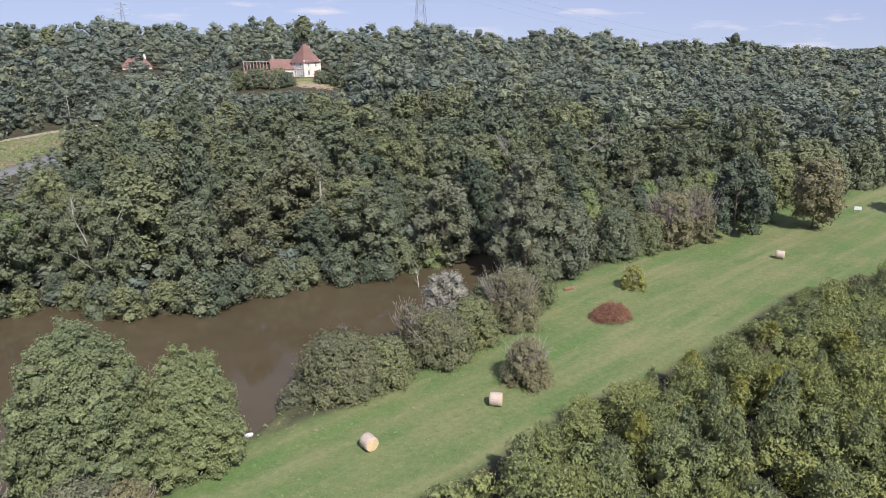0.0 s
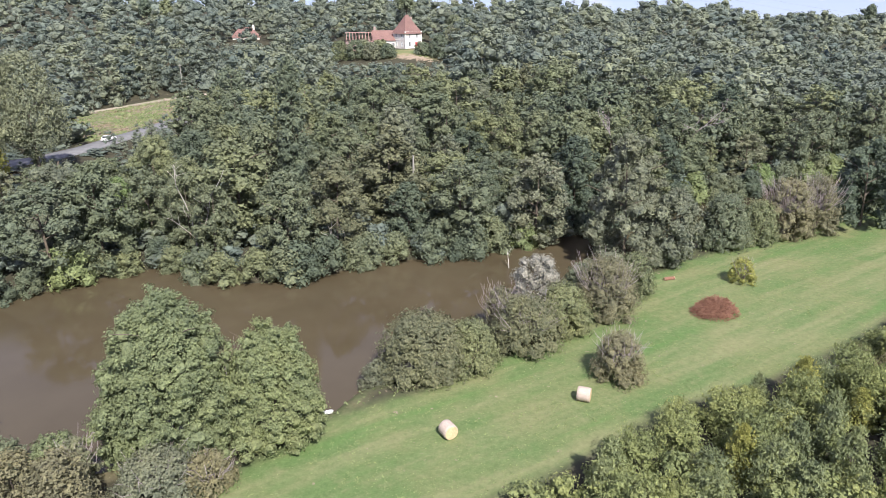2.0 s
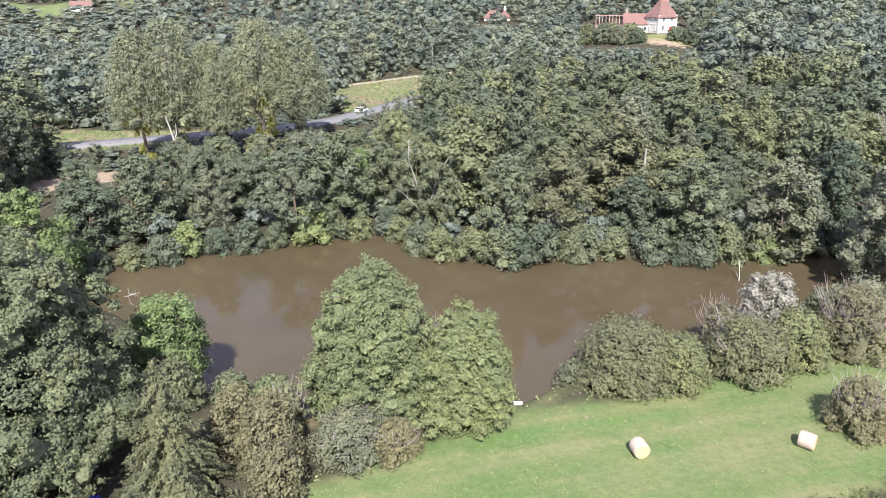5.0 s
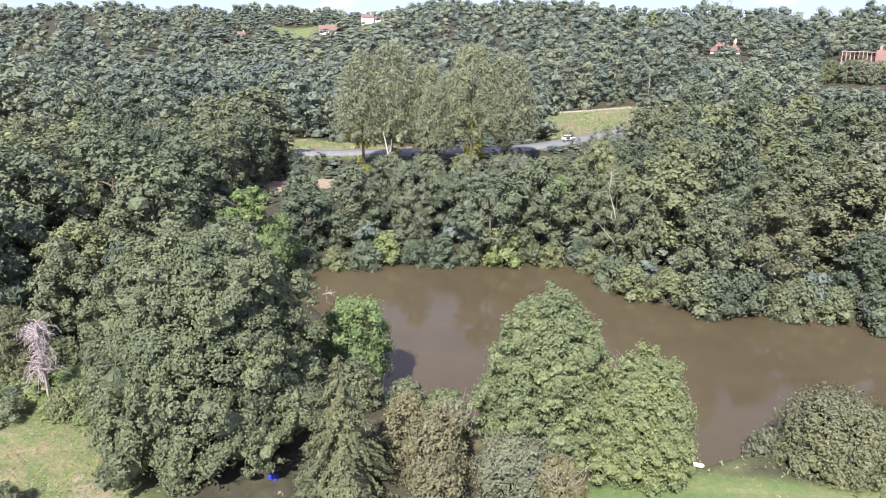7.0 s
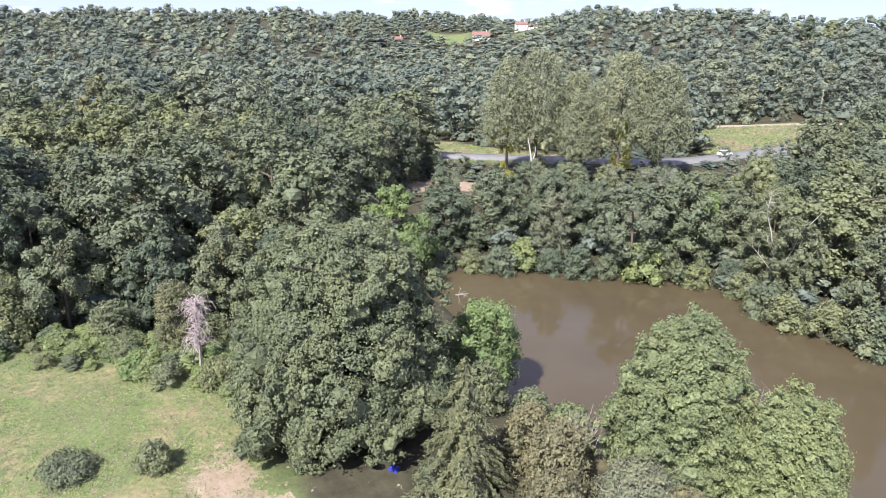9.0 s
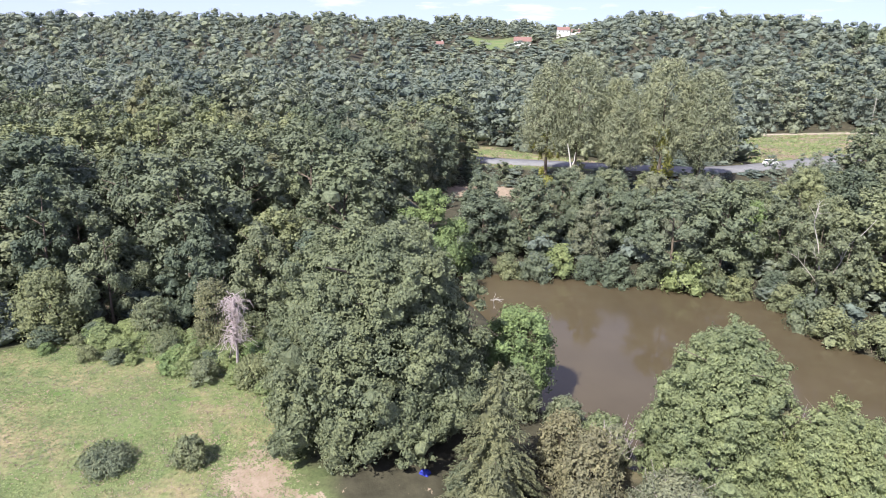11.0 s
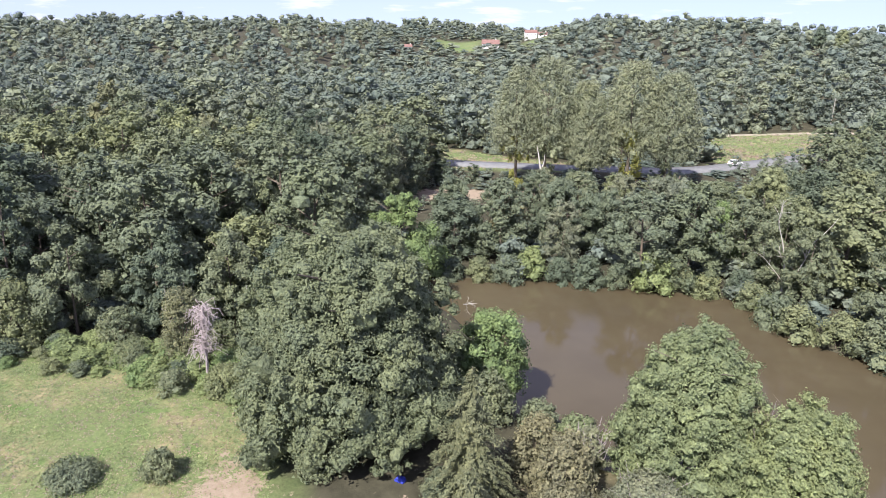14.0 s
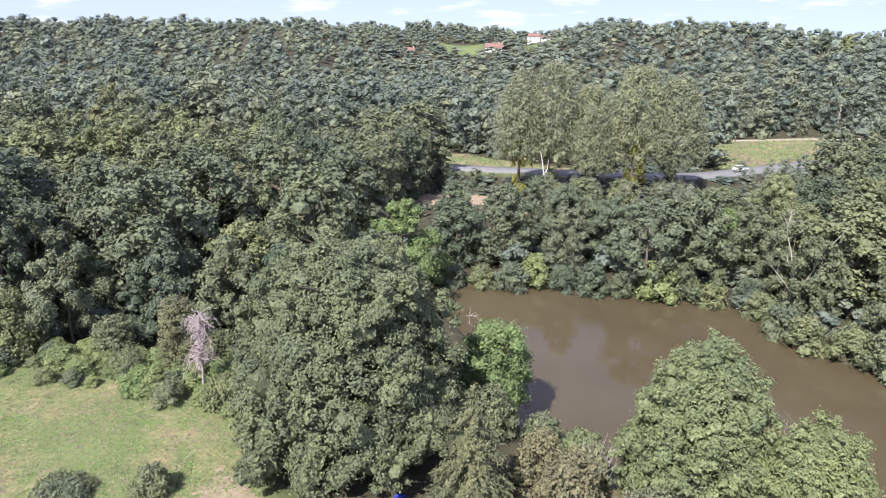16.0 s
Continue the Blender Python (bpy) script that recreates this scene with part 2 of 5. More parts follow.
SAND = [(-129, 72), (-121, 72), (-112, 88), (-106, 100), (-110, 106), (-118, 93), (-126, 82)]
FIELDS_FAR = [[(-575, 345), (-515, 318), (-500, 352), (-560, 392)], [(-530, 420), (-486, 380), (-470, 408), (-512, 452)]]


def ground_material():
    m, nt, b = shader("ground_cover", 0.95, 0.1)
    pos = world_place(nt)
    att = nt.nodes.new("ShaderNodeAttribute")
    att.attribute_name = "cover"
    sep = nt.nodes.new("ShaderNodeSeparateColor")
    nt.links.new(att.outputs["Color"], sep.inputs[0])
    fine, mid, broad = noise_of(nt, 5.0, 6, 0.75, pos), noise_of(nt, 0.7, 5, 0.65, pos), noise_of(nt, 0.11, 4, 0.6, pos)
    floor = ramp(nt, mid, (0.3, (0.045, 0.042, 0.028)), (0.7, (0.085, 0.078, 0.052)))
    mown = ramp(nt, fine, (0.25, (0.085, 0.135, 0.05)), (0.55, (0.125, 0.18, 0.068)), (0.8, (0.18, 0.225, 0.10)))
    mown = mixed(nt, ramp(nt, broad, (0.42, (0, 0, 0)), (0.68, (0.75, 0.75, 0.75))), mown, (0.20, 0.20, 0.095))
    mown = mixed(nt, ramp(nt, mid, (0.52, (0, 0, 0)), (0.72, (0.45, 0.45, 0.45))), mown, (0.22, 0.21, 0.11))
    rough = ramp(nt, fine, (0.25, (0.12, 0.155, 0.06)), (0.6, (0.18, 0.215, 0.09)), (0.85, (0.25, 0.262, 0.13)))
    rough = mixed(nt, ramp(nt, noise_of(nt, 0.16, 5, 0.65, pos), (0.46, (0, 0, 0)), (0.62, (0.85, 0.85, 0.85))), rough, (0.33, 0.265, 0.155))
    rough = mixed(nt, ramp(nt, noise_of(nt, 0.3, 4, 0.6, pos), (0.3, (0.8, 0.8, 0.8)), (0.44, (0, 0, 0))), rough, (0.115, 0.185, 0.055))
    rough = mixed(nt, 0.8, rough, ramp(nt, noise_of(nt, 2.6, 6, 0.75, pos), (0.34, (0.55, 0.58, 0.55)), (0.55, (1.0, 1.0, 1.0)), (0.7, (1.25, 1.22, 1.2))), "MULTIPLY")
    mp = nt.nodes.new("ShaderNodeMapping")
    mp.vector_type = "TEXTURE"
    mp.inputs["Rotation"].default_value = (0, 0, radians(42))
    mp.inputs["Scale"].default_value = (26, 2.2, 1)
    nt.links.new(pos, mp.inputs[0])
    swath = noise_of(nt, 1.0, 3, 0.55, mp.outputs[0])
    mown = mixed(nt, ramp(nt, swath, (0.46, (0, 0, 0)), (0.68, (0.55, 0.55, 0.55))), mown, (0.25, 0.235, 0.125))
    mown = mixed(nt, ramp(nt, swath, (0.30, (0.5, 0.5, 0.5)), (0.42, (0, 0, 0))), mown, (0.10, 0.185, 0.055))
    bare = ramp(nt, mid, (0.3, (0.25, 0.185, 0.13)), (0.7, (0.39, 0.305, 0.235)))
    bare = mixed(nt, ramp(nt, fine, (0.5, (0, 0, 0)), (0.68, (0.7, 0.7, 0.7))), bare, (0.20, 0.20, 0.09))
    mown = mixed(nt, 0.75, mown, ramp(nt, noise_of(nt, 1.5, 8, 0.8, pos), (0.3, (0.66, 0.72, 0.66)), (0.7, (1.28, 1.24, 1.24))), "MULTIPLY")
    col = mixed(nt, sep.outputs[0], floor, mown)
    col = mixed(nt, sep.outputs[1], col, rough)
    edge = nt.nodes.new("ShaderNodeMath")
    edge.operation = "ADD"
    nt.links.new(sep.outputs[2], edge.inputs[0])
    nt.links.new(ramp(nt, noise_of(nt, 0.8, 9, 0.75, pos), (0.34, (0, 0, 0)), (0.66, (1, 1, 1))), edge.inputs[1])
    col = mixed(nt, ramp(nt, edge.outputs[0], (0.94, (0, 0, 0)), (1.06, (1, 1, 1))), col, bare)
    nt.links.new(col, b.inputs["Base Color"])
    bumped(nt, b, mixed(nt, 0.5, fine, mid), 0.7, 0.12)
    return m


GROUND = ground_material()
rings = np.r_[4, 10, 16, 22, np.arange(26, 130, 0.9), np.arange(130, 260, 2.2), np.arange(260, 800, 12.0), 900, 1100, 1400, 1800, 2400, 3200, 4600]
turns = np.r_[np.arange(-46, 108, 0.55), np.arange(110, 312, 6.0)]
ground = tagged(new("ground", sheet("ground", rings, turns, GROUND)), "grassy and wooded valley ground with mown meadow", "ground", kind="structure")
co = np.empty(len(ground.data.vertices) * 3, np.float32)
ground.data.vertices.foreach_get("co", co)
gx, gy = co[0::3].astype(float), co[1::3].astype(float)
wob = 1.1 * ripple(gx, gy, 2.3, 1.0) + 0.8 * ripple(gx, gy, 6.0, 2.0)
cover = np.zeros((len(gx), 4), np.float32)
cover[:, 3] = 1
cover[:, 0] = ease(-(side(gx, gy, MEADOW) + 0.4 * wob), -1.0, 1.0)
bankgrass = ease(3.2 + wob - side(gx, gy, RIVER), -1, 1)
rough_at = np.minimum(np.minimum(side(gx, gy, CLEARING) - 1.5 + wob, side(gx, gy, VERGE) + wob), side(gx, gy, FIELD) + wob)
rough_at = np.minimum(rough_at, np.hypot((gx - HOUSE[0] + 2) / 1.8, gy - HOUSE[1] + 13) - 8 + 1.5 * wob)
cover[:, 1] = np.maximum(ease(-rough_at, -1.5, 1.5), 0.5 * bankgrass * (1 - cover[:, 0]) * ease(12 - side(gx, gy, MEADOW), 0, 4))
for f_ in FIELDS_FAR:
    cover[:, 0] = np.maximum(cover[:, 0], ease(-side(gx, gy, f_), -8, 8))
bare_at = np.minimum(np.hypot((gx + 43.5) / 1.5, gy - 15.8) - 2.6 + 1.1 * wob, side(gx, gy, SAND) + 0.6 * wob)
bare_at = np.minimum(bare_at, np.hypot((gx - HOUSE[0] - 3) / 2.6, gy - HOUSE[1] + 20) - 2.2 + 0.4 * wob)
cover[:, 2] = ease(-bare_at, -3.0, 2.4)
layer = ground.data.color_attributes.new("cover", "FLOAT_COLOR", "POINT")
layer.data.foreach_set("color", cover.ravel())


def water_material():
    m, nt, b = shader("muddy_water", 0.05, 0.5)
    pos = world_place(nt)
    silt = noise_of(nt, 0.06, 4, 0.6, pos)
    nt.links.new(ramp(nt, silt, (0.3, (0.073, 0.057, 0.033)), (0.7, (0.097, 0.077, 0.046))), b.inputs["Base Color"])
    b.inputs["IOR"].default_value = 1.33
    nt.links.new(ramp(nt, noise_of(nt, 0.09, 3, 0.5, pos), (0.4, (0.03, 0.03, 0.03)), (0.65, (0.16, 0.16, 0.16))), b.inputs["Roughness"])
    bumped(nt, b, noise_of(nt, 1.6, 3, 0.5, pos), 0.06, 0.05)
    return m


WATER = water_material()
wv = [(-110, 30, 0), (250, 30, 0), (250, 280, 0), (-110, 280, 0)]
tagged(new("water", fast_mesh("water", wv, [(0, 1, 2, 3)], WATER)), "still muddy brown river water with faint sky sheen", "river", kind="structure")


# ---- trees ----
def part(name, me, parent, label=""):
    """Links a mesh as one part under a thing or under a part."""
    ob = new(name, me)
    ob.parent = parent
    if label:
        ob["label"] = label
    return ob


def thing(name, label, category, m=None, group=""):
    ob = new(name)
    ob.empty_display_size = 0.5
    if m is not None:
        ob.matrix_basis = m
    return tagged(ob, label, category, group)


ICO_V, ICO_F = None, None
bm_ = bmesh.new()
bmesh.ops.create_icosphere(bm_, subdivisions=1, radius=1.0)
ICO_V = np.array([v.co[:] for v in bm_.verts])
ICO_F = np.array([[v.index for v in f.verts] for f in bm_.faces])
bm_.free()
bm_ = bmesh.new()
bmesh.ops.create_icosphere(bm_, subdivisions=2, radius=1.0)
ICO2_V = np.array([v.co[:] for v in bm_.verts])
ICO2_F = np.array([[v.index for v in f.verts] for f in bm_.faces])
bm_.free()


def unit(v):
    return v / np.maximum(np.linalg.norm(v, axis=-1, keepdims=True), 1e-9)


def leaf_tris(rng, at, normal, size, slim=0.8, point=None):
    """One pointed leaf spray a point, each turned its own way or, if point is given, along it."""
    n = len(at)
    tang = unit(np.cross(normal, rng.normal(size=(n, 3)))) if point is None else unit(point)
    bi = unit(np.cross(normal, tang))
    s = (size * rng.uniform(0.55, 1.4, n))[:, None]
    k = rng.uniform(-0.3, 0.3, (n, 1))
    v = np.stack([at - tang * s * 0.45 + bi * s * (0.5 * slim + 0.2 * k), at - tang * s * (0.45 + 0.3 * k) - bi * s * 0.5 * slim, at + tang * s * 0.55], 1)
    return v.reshape(-1, 3), np.arange(3 * n).reshape(n, 3)


def lobed(rng, centres, radii, leaves, size, core=0.72, low=-0.75, slim=0.85, fine=False, ragged=0.2, inner=None):
    """A crown of many clumps: an opaque kernel in each and leaf sprays over the outside of them all.
    inner: larger masses, centres and radii, that close the crown within. Returns verts, triangles, verts, triangles."""
    centres, radii = np.asarray(centres, float), np.asarray(radii, float)
    share = (radii[:, 0] * radii[:, 2]) ** 0.9
    counts = np.maximum((leaves * 2.6 * share / share.sum()).astype(int), 8)
    which = np.repeat(np.arange(len(centres)), counts)
    d = unit(rng.normal(size=(len(which), 3)))
    d[:, 2] = np.where(d[:, 2] < low, -d[:, 2], d[:, 2])
    swell = 0.70 + 0.36 * rng.uniform(0, 1, len(which)) ** 0.7 + ragged * 0.6 * rng.normal(size=len(which)).clip(-0.6, 2.2)
    at = centres[which] + d * radii[which] * swell[:, None]
    # sprays that lie deep within another clump are left out
    free = np.ones(len(at), bool)
    ends = np.concatenate([[0], np.cumsum(counts)])
    reach = radii.max(1)
    for j in range(len(centres)):
        mine = slice(ends[j], ends[j + 1])
        near_by = np.flatnonzero(np.linalg.norm(centres - centres[j], axis=1) < reach + 1.1 * reach[j])
        near_by = near_by[near_by != j]
        q = (at[mine, None] - centres[None, near_by]) / radii[None, near_by]
        free[mine] = ((q * q).sum(2) > 0.62).all(1)
    pick = np.flatnonzero(free)
    if len(pick) > leaves:
        pick = rng.choice(pick, int(leaves), replace=False)
    at, d = at[pick], d[pick]
    mid_ = centres.mean(0)
    normal = unit(1.1 * d + 0.55 * unit(at - mid_) + 0.62 * rng.normal(size=d.shape) + np.array([0, 0, 0.2]))
    v, f = leaf_tris(rng, at, normal, size, slim)
    iv, if_ = (ICO2_V, ICO2_F) if fine or leaves > 20000 else (ICO_V, ICO_F)
    if core == 0:
        return v, f, np.zeros((0, 3)), np.zeros((0, 3), int)
    scale = np.full((len(centres), 1, 1), core)
    if inner is not None:
        centres, radii = np.concatenate([centres, inner[0]]), np.concatenate([radii, inner[1]])
        scale = np.concatenate([scale, np.full((len(inner[0]), 1, 1), 0.36)])
    cv = (centres[:, None] + iv[None] * radii[:, None] * scale * (1 + 0.2 * rng.normal(size=(len(centres), len(iv), 1)).clip(-2, 1.0))).reshape(-1, 3)
    cf = (if_[None] + (np.arange(len(centres)) * len(iv))[:, None, None]).reshape(-1, 3)
    return v, f, cv, cf


def crown_mesh(name, mat, v, f, cv, cf):
    verts = np.concatenate([v, cv])
    tri = np.concatenate([f, cf + len(v)])
    return fast_mesh(name, verts, tri, mat)


def tubes(paths, sides=6):
    """Tapered round limbs, each a list of (x, y, z, radius)."""
    vs, fs, n0 = [], [], 0
    for path in paths:
        p = np.array(path, float)
        ways = np.gradient(p[:, :3], axis=0)
        for q, w in zip(p, unit(ways)):
            a = unit(np.cross(w, (0.31, 0.95, 0.11)))
            b = np.cross(w, a)
            ang = np.linspace(0, 2 * np.pi, sides, endpoint=False)[:, None]
            vs.append(q[:3] + q[3] * (np.cos(ang) * a + np.sin(ang) * b))
        for k in range(len(p) - 1):
            for s in range(sides):
                t = (s + 1) % sides
                fs.append((n0 + k * sides + s, n0 + k * sides + t, n0 + (k + 1) * sides + t, n0 + (k + 1) * sides + s))
        n0 += len(p) * sides
    return np.concatenate(vs), np.array(fs)


def trunk_paths(rng, h, top, r0, limbs, reach, bare=0.3):
    """A leaning trunk to the height top, with forked limbs."""
    lean = rng.normal(size=2) * 0.03 * h
    spine = [(lean[0] * k * k, lean[1] * k * k, top * k - 0.3 * (k == 0), r0 * (1.25 if k == 0 else 1 - 0.8 * k)) for k in np.linspace(0, 1, 7)]
    out = [spine]
    for i in range(limbs):
        k = rng.uniform(bare, 0.9)
        a = i * 2.4 + rng.uniform(0, 1)
        x, y, z = lean[0] * k * k, lean[1] * k * k, top * k
        L = reach * rng.uniform(0.6, 1.0)
        out.append([(x + math.cos(a) * L * q, y + math.sin(a) * L * q, z + L * 0.7 * q - 0.15 * L * q * q, r0 * 0.42 * (1 - 0.8 * q)) for q in (0, 0.33, 0.66, 1)])
    return out


def crown_lobes(rng, h, base, R, n, kind="round", size=0.42):
    """Clump centres and radii within a crown from height base to h and half width R."""
    k = np.sqrt(rng.uniform(0.05, 1, n))
    a = np.arange(n) * 2.39996 + rng.uniform(0, 0.6, n)
    u = (np.arange(n) + rng.uniform(0.1, 0.9, n)) / n
    if kind == "round":
        prof = np.sqrt(np.clip(1 - (2 * u - 0.9) ** 2 / 1.35, 0.05, 1))
    elif kind == "cone":
        prof = 0.18 + 0.95 * (1 - u) ** 0.75
    elif kind == "column":
        prof = np.sqrt(np.clip(1 - (2 * u - 1) ** 4, 0.1, 1)) * 0.9
    else:
        prof = np.sqrt(np.clip(1 - u * u * 0.92, 0.05, 1))
    lr = R * size * rng.uniform(0.7, 1.2, n) * (0.55 + 0.45 * prof)
    rad = np.clip(R * prof - lr * 0.85, 0, None) * (0.55 + 0.45 * k)
    c = np.stack([np.cos(a) * rad, np.sin(a) * rad, base + (h - base) * u], -1)
    c[:, 2] = np.clip(c[:, 2], base + lr * 0.45, h - lr * 0.75)
    return c, np.stack([lr, lr, lr * rng.uniform(0.8, 1.1, n)], -1)


def massed(rng, c, r, per, sub=(0.34, 0.56)):
    """Each clump broken into smaller ones over its upper side, so that shaded gaps stay between the masses."""
    k = np.repeat(np.arange(len(c)), per)
    d = unit(rng.normal(size=(len(k), 3)) + np.array([0, 0, 0.12]))
    return c[k] + d * r[k] * rng.uniform(0.45, 0.92, (len(k), 1)), r[k] * rng.uniform(*sub, (len(k), 1)) * rng.uniform(0.75, 1.25, (len(k), 3))


def tree_parts(seed, h, R, leaf_mat, bark, base=0.18, kind="round", lobes=24, leaves=1100, leaf=0.45, size=0.42, trunk=0.03, slim=0.85, ragged=0.2, core=0.72, masses=0, msize=0.36, envelope=0.1, sub=(0.34, 0.56), low=-0.75, split=False):
    rng = np.random.default_rng(seed)
    inner = None
    if masses:
        c0, r0 = crown_lobes(rng, h, base * h, R, masses, kind, msize)
        c0 = c0 * (1 + np.array([0.14, 0.14, 0.03]) * rng.normal(size=c0.shape).clip(-1.3, 1.1))
        r0 = r0 * rng.uniform(0.8, 1.2, (masses, 1))
        inner = (c0, r0)
        c, r = massed(rng, c0, r0, max(4, int(lobes / masses)), sub)
        if envelope:
            c2, r2 = crown_lobes(rng, h * 0.95, base * h, R * 0.9, max(3, int(lobes * envelope)), kind, size)
            c, r = np.concatenate([c, c2]), np.concatenate([r, r2])
    else:
        c, r = crown_lobes(rng, h, base * h, R, lobes, kind, size)
    crown = crown_mesh("crown", leaf_mat, *lobed(rng, c, r, leaves, leaf, core, low, slim, ragged=ragged, inner=inner))
    paths = trunk_paths(rng, h, 0.85 * h, trunk * h * 0.5, 6, R * 0.75)
    if split:
        limbs = [fast_mesh("limb", *tubes([p]), bark, True) for p in paths[1:]]
        return fast_mesh("trunk", *tubes(paths[:1]), bark, True), crown, limbs
    v, f = tubes(paths)
    return fast_mesh("trunk", v, f, bark, True), crown, []


def plant(x, y, sx=1.0, sz=1.0, turn=0.0, lift=0.0):
    z = float(height(np.array([x]), np.array([y]))[0])
    return pose(x, y, max(z, -0.3) + lift - 0.05, 0, 0, turn) @ Matrix.Diagonal((sx, sx, sz, 1))


def make_tree(name, label, category, meshes, m, group=""):
    t = thing(name, label, category, m, group)
    part("trunk", meshes[0], t)
    part("crown", meshes[1], t)
    for limb in meshes[2]:
        part("limb", limb, t)
    return t


def hero(x, y, h, R, mat, label, name="tree", category="tree", bark=BARK, seed=1, **kw):
    """One tree of its own shape."""
    return make_tree(name, label, category, tree_parts(seed, h, R, mat, bark, split=True, **kw), plant(x, y, turn=seed * 57.0))


# Prototypes of the woodland: height 13 m, half width 4.4 m.
WOOD = [
    ("round", LEAF, "leafy green woodland tree with a rounded crown", 4.3, 13.0, 30),
    ("round", LEAF, "dark green woodland tree with dense foliage", 4.8, 13.0, 34),
    ("dome", LEAF_OAK, "broad green oak among the woodland trees", 5.2, 12.5, 34),
    ("column", LEAF, "tall narrow green woodland tree", 3.3, 14.5, 28),
    ("round", LEAF_ASH, "grey-green ash tree in the wood", 4.4, 13.5, 32),
    ("dome", LEAF, "bushy green alder on wooded ground", 4.5, 12.0, 34),
    ("round", LEAF_WILLOW, "dull olive-green tree in the wood", 4.0, 12.5, 28),
    ("cone", LEAF, "pointed green woodland tree", 4.0, 14.5, 30),
]
wood_protos, wood_light, wood_far = [], [], []
for i, (kind, mat, label, R, h, n) in enumerate(WOOD):
    wood_protos.append((label, tree_parts(100 + i, h, R, mat, BARK, 0.0, kind, 150, 6000, 0.29, 0.3, ragged=0.24, core=0.6, masses=26, msize=0.34, envelope=0.16, sub=(0.24, 0.44), low=-0.8), h))
    wood_light.append((label, tree_parts(110 + i, h, R, mat, BARK, 0.0, kind, 80, 2800, 0.38, 0.34, ragged=0.24, core=0.62, masses=22, msize=0.34, envelope=0.16, sub=(0.28, 0.48), low=-0.8), h))
    rng = np.random.default_rng(200 + i)
    c, r_ = crown_lobes(rng, h, 0.0, R, 26, kind, 0.32)
    c = c * (1 + np.array([0.2, 0.2, 0.05]) * rng.normal(size=c.shape).clip(-1.2, 1.2))
    c2, r2 = crown_lobes(rng, h, 0.0, R, 12, kind, 0.42)
    wood_far.append((lobed(rng, c, r_, 1100, 0.42, 0.6, ragged=0.3, low=-0.3), lobed(rng, c2, r2, 500, 0.52, 0.62, ragged=0.3, low=-0.2), h))


def blocked(x, y):
    """Where no woodland tree stands: water, meadow, clearing, fields, road, gardens."""
    w = side(x, y, RIVER) < 0.6
    w |= side(x, y, MEADOW) < 2.5
    w |= side(x, y, CLEARING) < 2.0
    w |= (side(x, y, FIELD) < 3) | (side(x, y, VERGE) < 2.5) | (side(x, y, SAND) < 1.5)
    w |= beside(x, y, ROAD) < 5.5
    w |= beside(x, y, TRACK) < 4.0
    w |= np.hypot((x - HOUSE[0] + 9) / 1.9, y - HOUSE[1] - 3) < 7.5
    w |= np.hypot((x - HOUSE[0] + 1) / 1.3, y - HOUSE[1] + 12) < 5.0
    w |= np.hypot(x - COTTAGE[0], y - COTTAGE[1]) < 7
    return w


def spots(seed, count, gap, r0, r1, a0, a1):
    """Scattered places, no two nearer than gap, between two distances and two directions."""
    rng = np.random.default_rng(seed)
    r = np.sqrt(rng.uniform(r0 * r0, r1 * r1, count))
    a = np.radians(rng.uniform(a0, a1, count))
    x, y = -r * np.sin(a), r * np.cos(a)
    keep = ~blocked(x, y)
    x, y = x[keep], y[keep]
    cell, out = {}, []
    for i in range(len(x)):
        cx, cy = int(x[i] // gap), int(y[i] // gap)
        if all((x[i] - x[j]) ** 2 + (y[i] - y[j]) ** 2 > gap * gap for p in (-1, 0, 1) for q in (-1, 0, 1) for j in cell.get((cx + p, cy + q), ())):
            cell.setdefault((cx, cy), []).append(i)
            out.append((x[i], y[i]))
    return out


def one(f, *a):
    return float(f(np.array([a[0]]), np.array([a[1]]), *a[2:])[0])


# Single trees, given by place, height and half width; the woodland leaves them room.
STANDS = []


def room(x, y, R):
    STANDS.append((x, y, R))


THICKET = [(-7, 36), (-2.5, 42), (4.5, 48.5), (14.5, 57.5), (26, 65), (36, 74), (48, 85), (69, 95), (112, 114), (112, 50), (45, 26), (10, 26)]


HOLLOW = [(-91, 50), (-97, 54), (-122, 78), (-119, 90), (-108, 97), (-95, 74), (-90, 60)]


def near_side(x, y):
    """The camera's side of the river, where single trees and bushes stand instead of woodland."""
    return one(side, x, y, MEADOW) < 11 or one(side, x, y, THICKET) < 8


class Joined:
    """Many trees joined into one mesh, each with a tone of its own."""

    def __init__(self):
        self.v, self.f, self.t, self.k, self.n = [], [], [], [], 0

    def add(self, shape, x, y, z, s, sz, a, tone):
        v, f, cv, cf = shape
        rot = np.array([[math.cos(a) * s, -math.sin(a) * s, 0], [math.sin(a) * s, math.cos(a) * s, 0], [0, 0, sz]])
        verts = np.concatenate([v, cv]) @ rot.T + np.array([x, y, z])
        self.v.append(verts)
        self.f.append(np.concatenate([f, cf + len(v)]) + self.n)
        self.t.append(np.full(len(verts), tone, np.float32))
        self.k.append(np.arange(len(f) + len(cf)) >= len(f))
        self.n += len(verts)

    def done(self, name, mat, label, category):
        me = fast_mesh(name, np.concatenate(self.v), np.concatenate(self.f), mat)
        me.attributes.new("tone", "FLOAT", "POINT").data.foreach_set("value", np.concatenate(self.t))
        return tagged(new(name, me), label, category, kind="stuff")


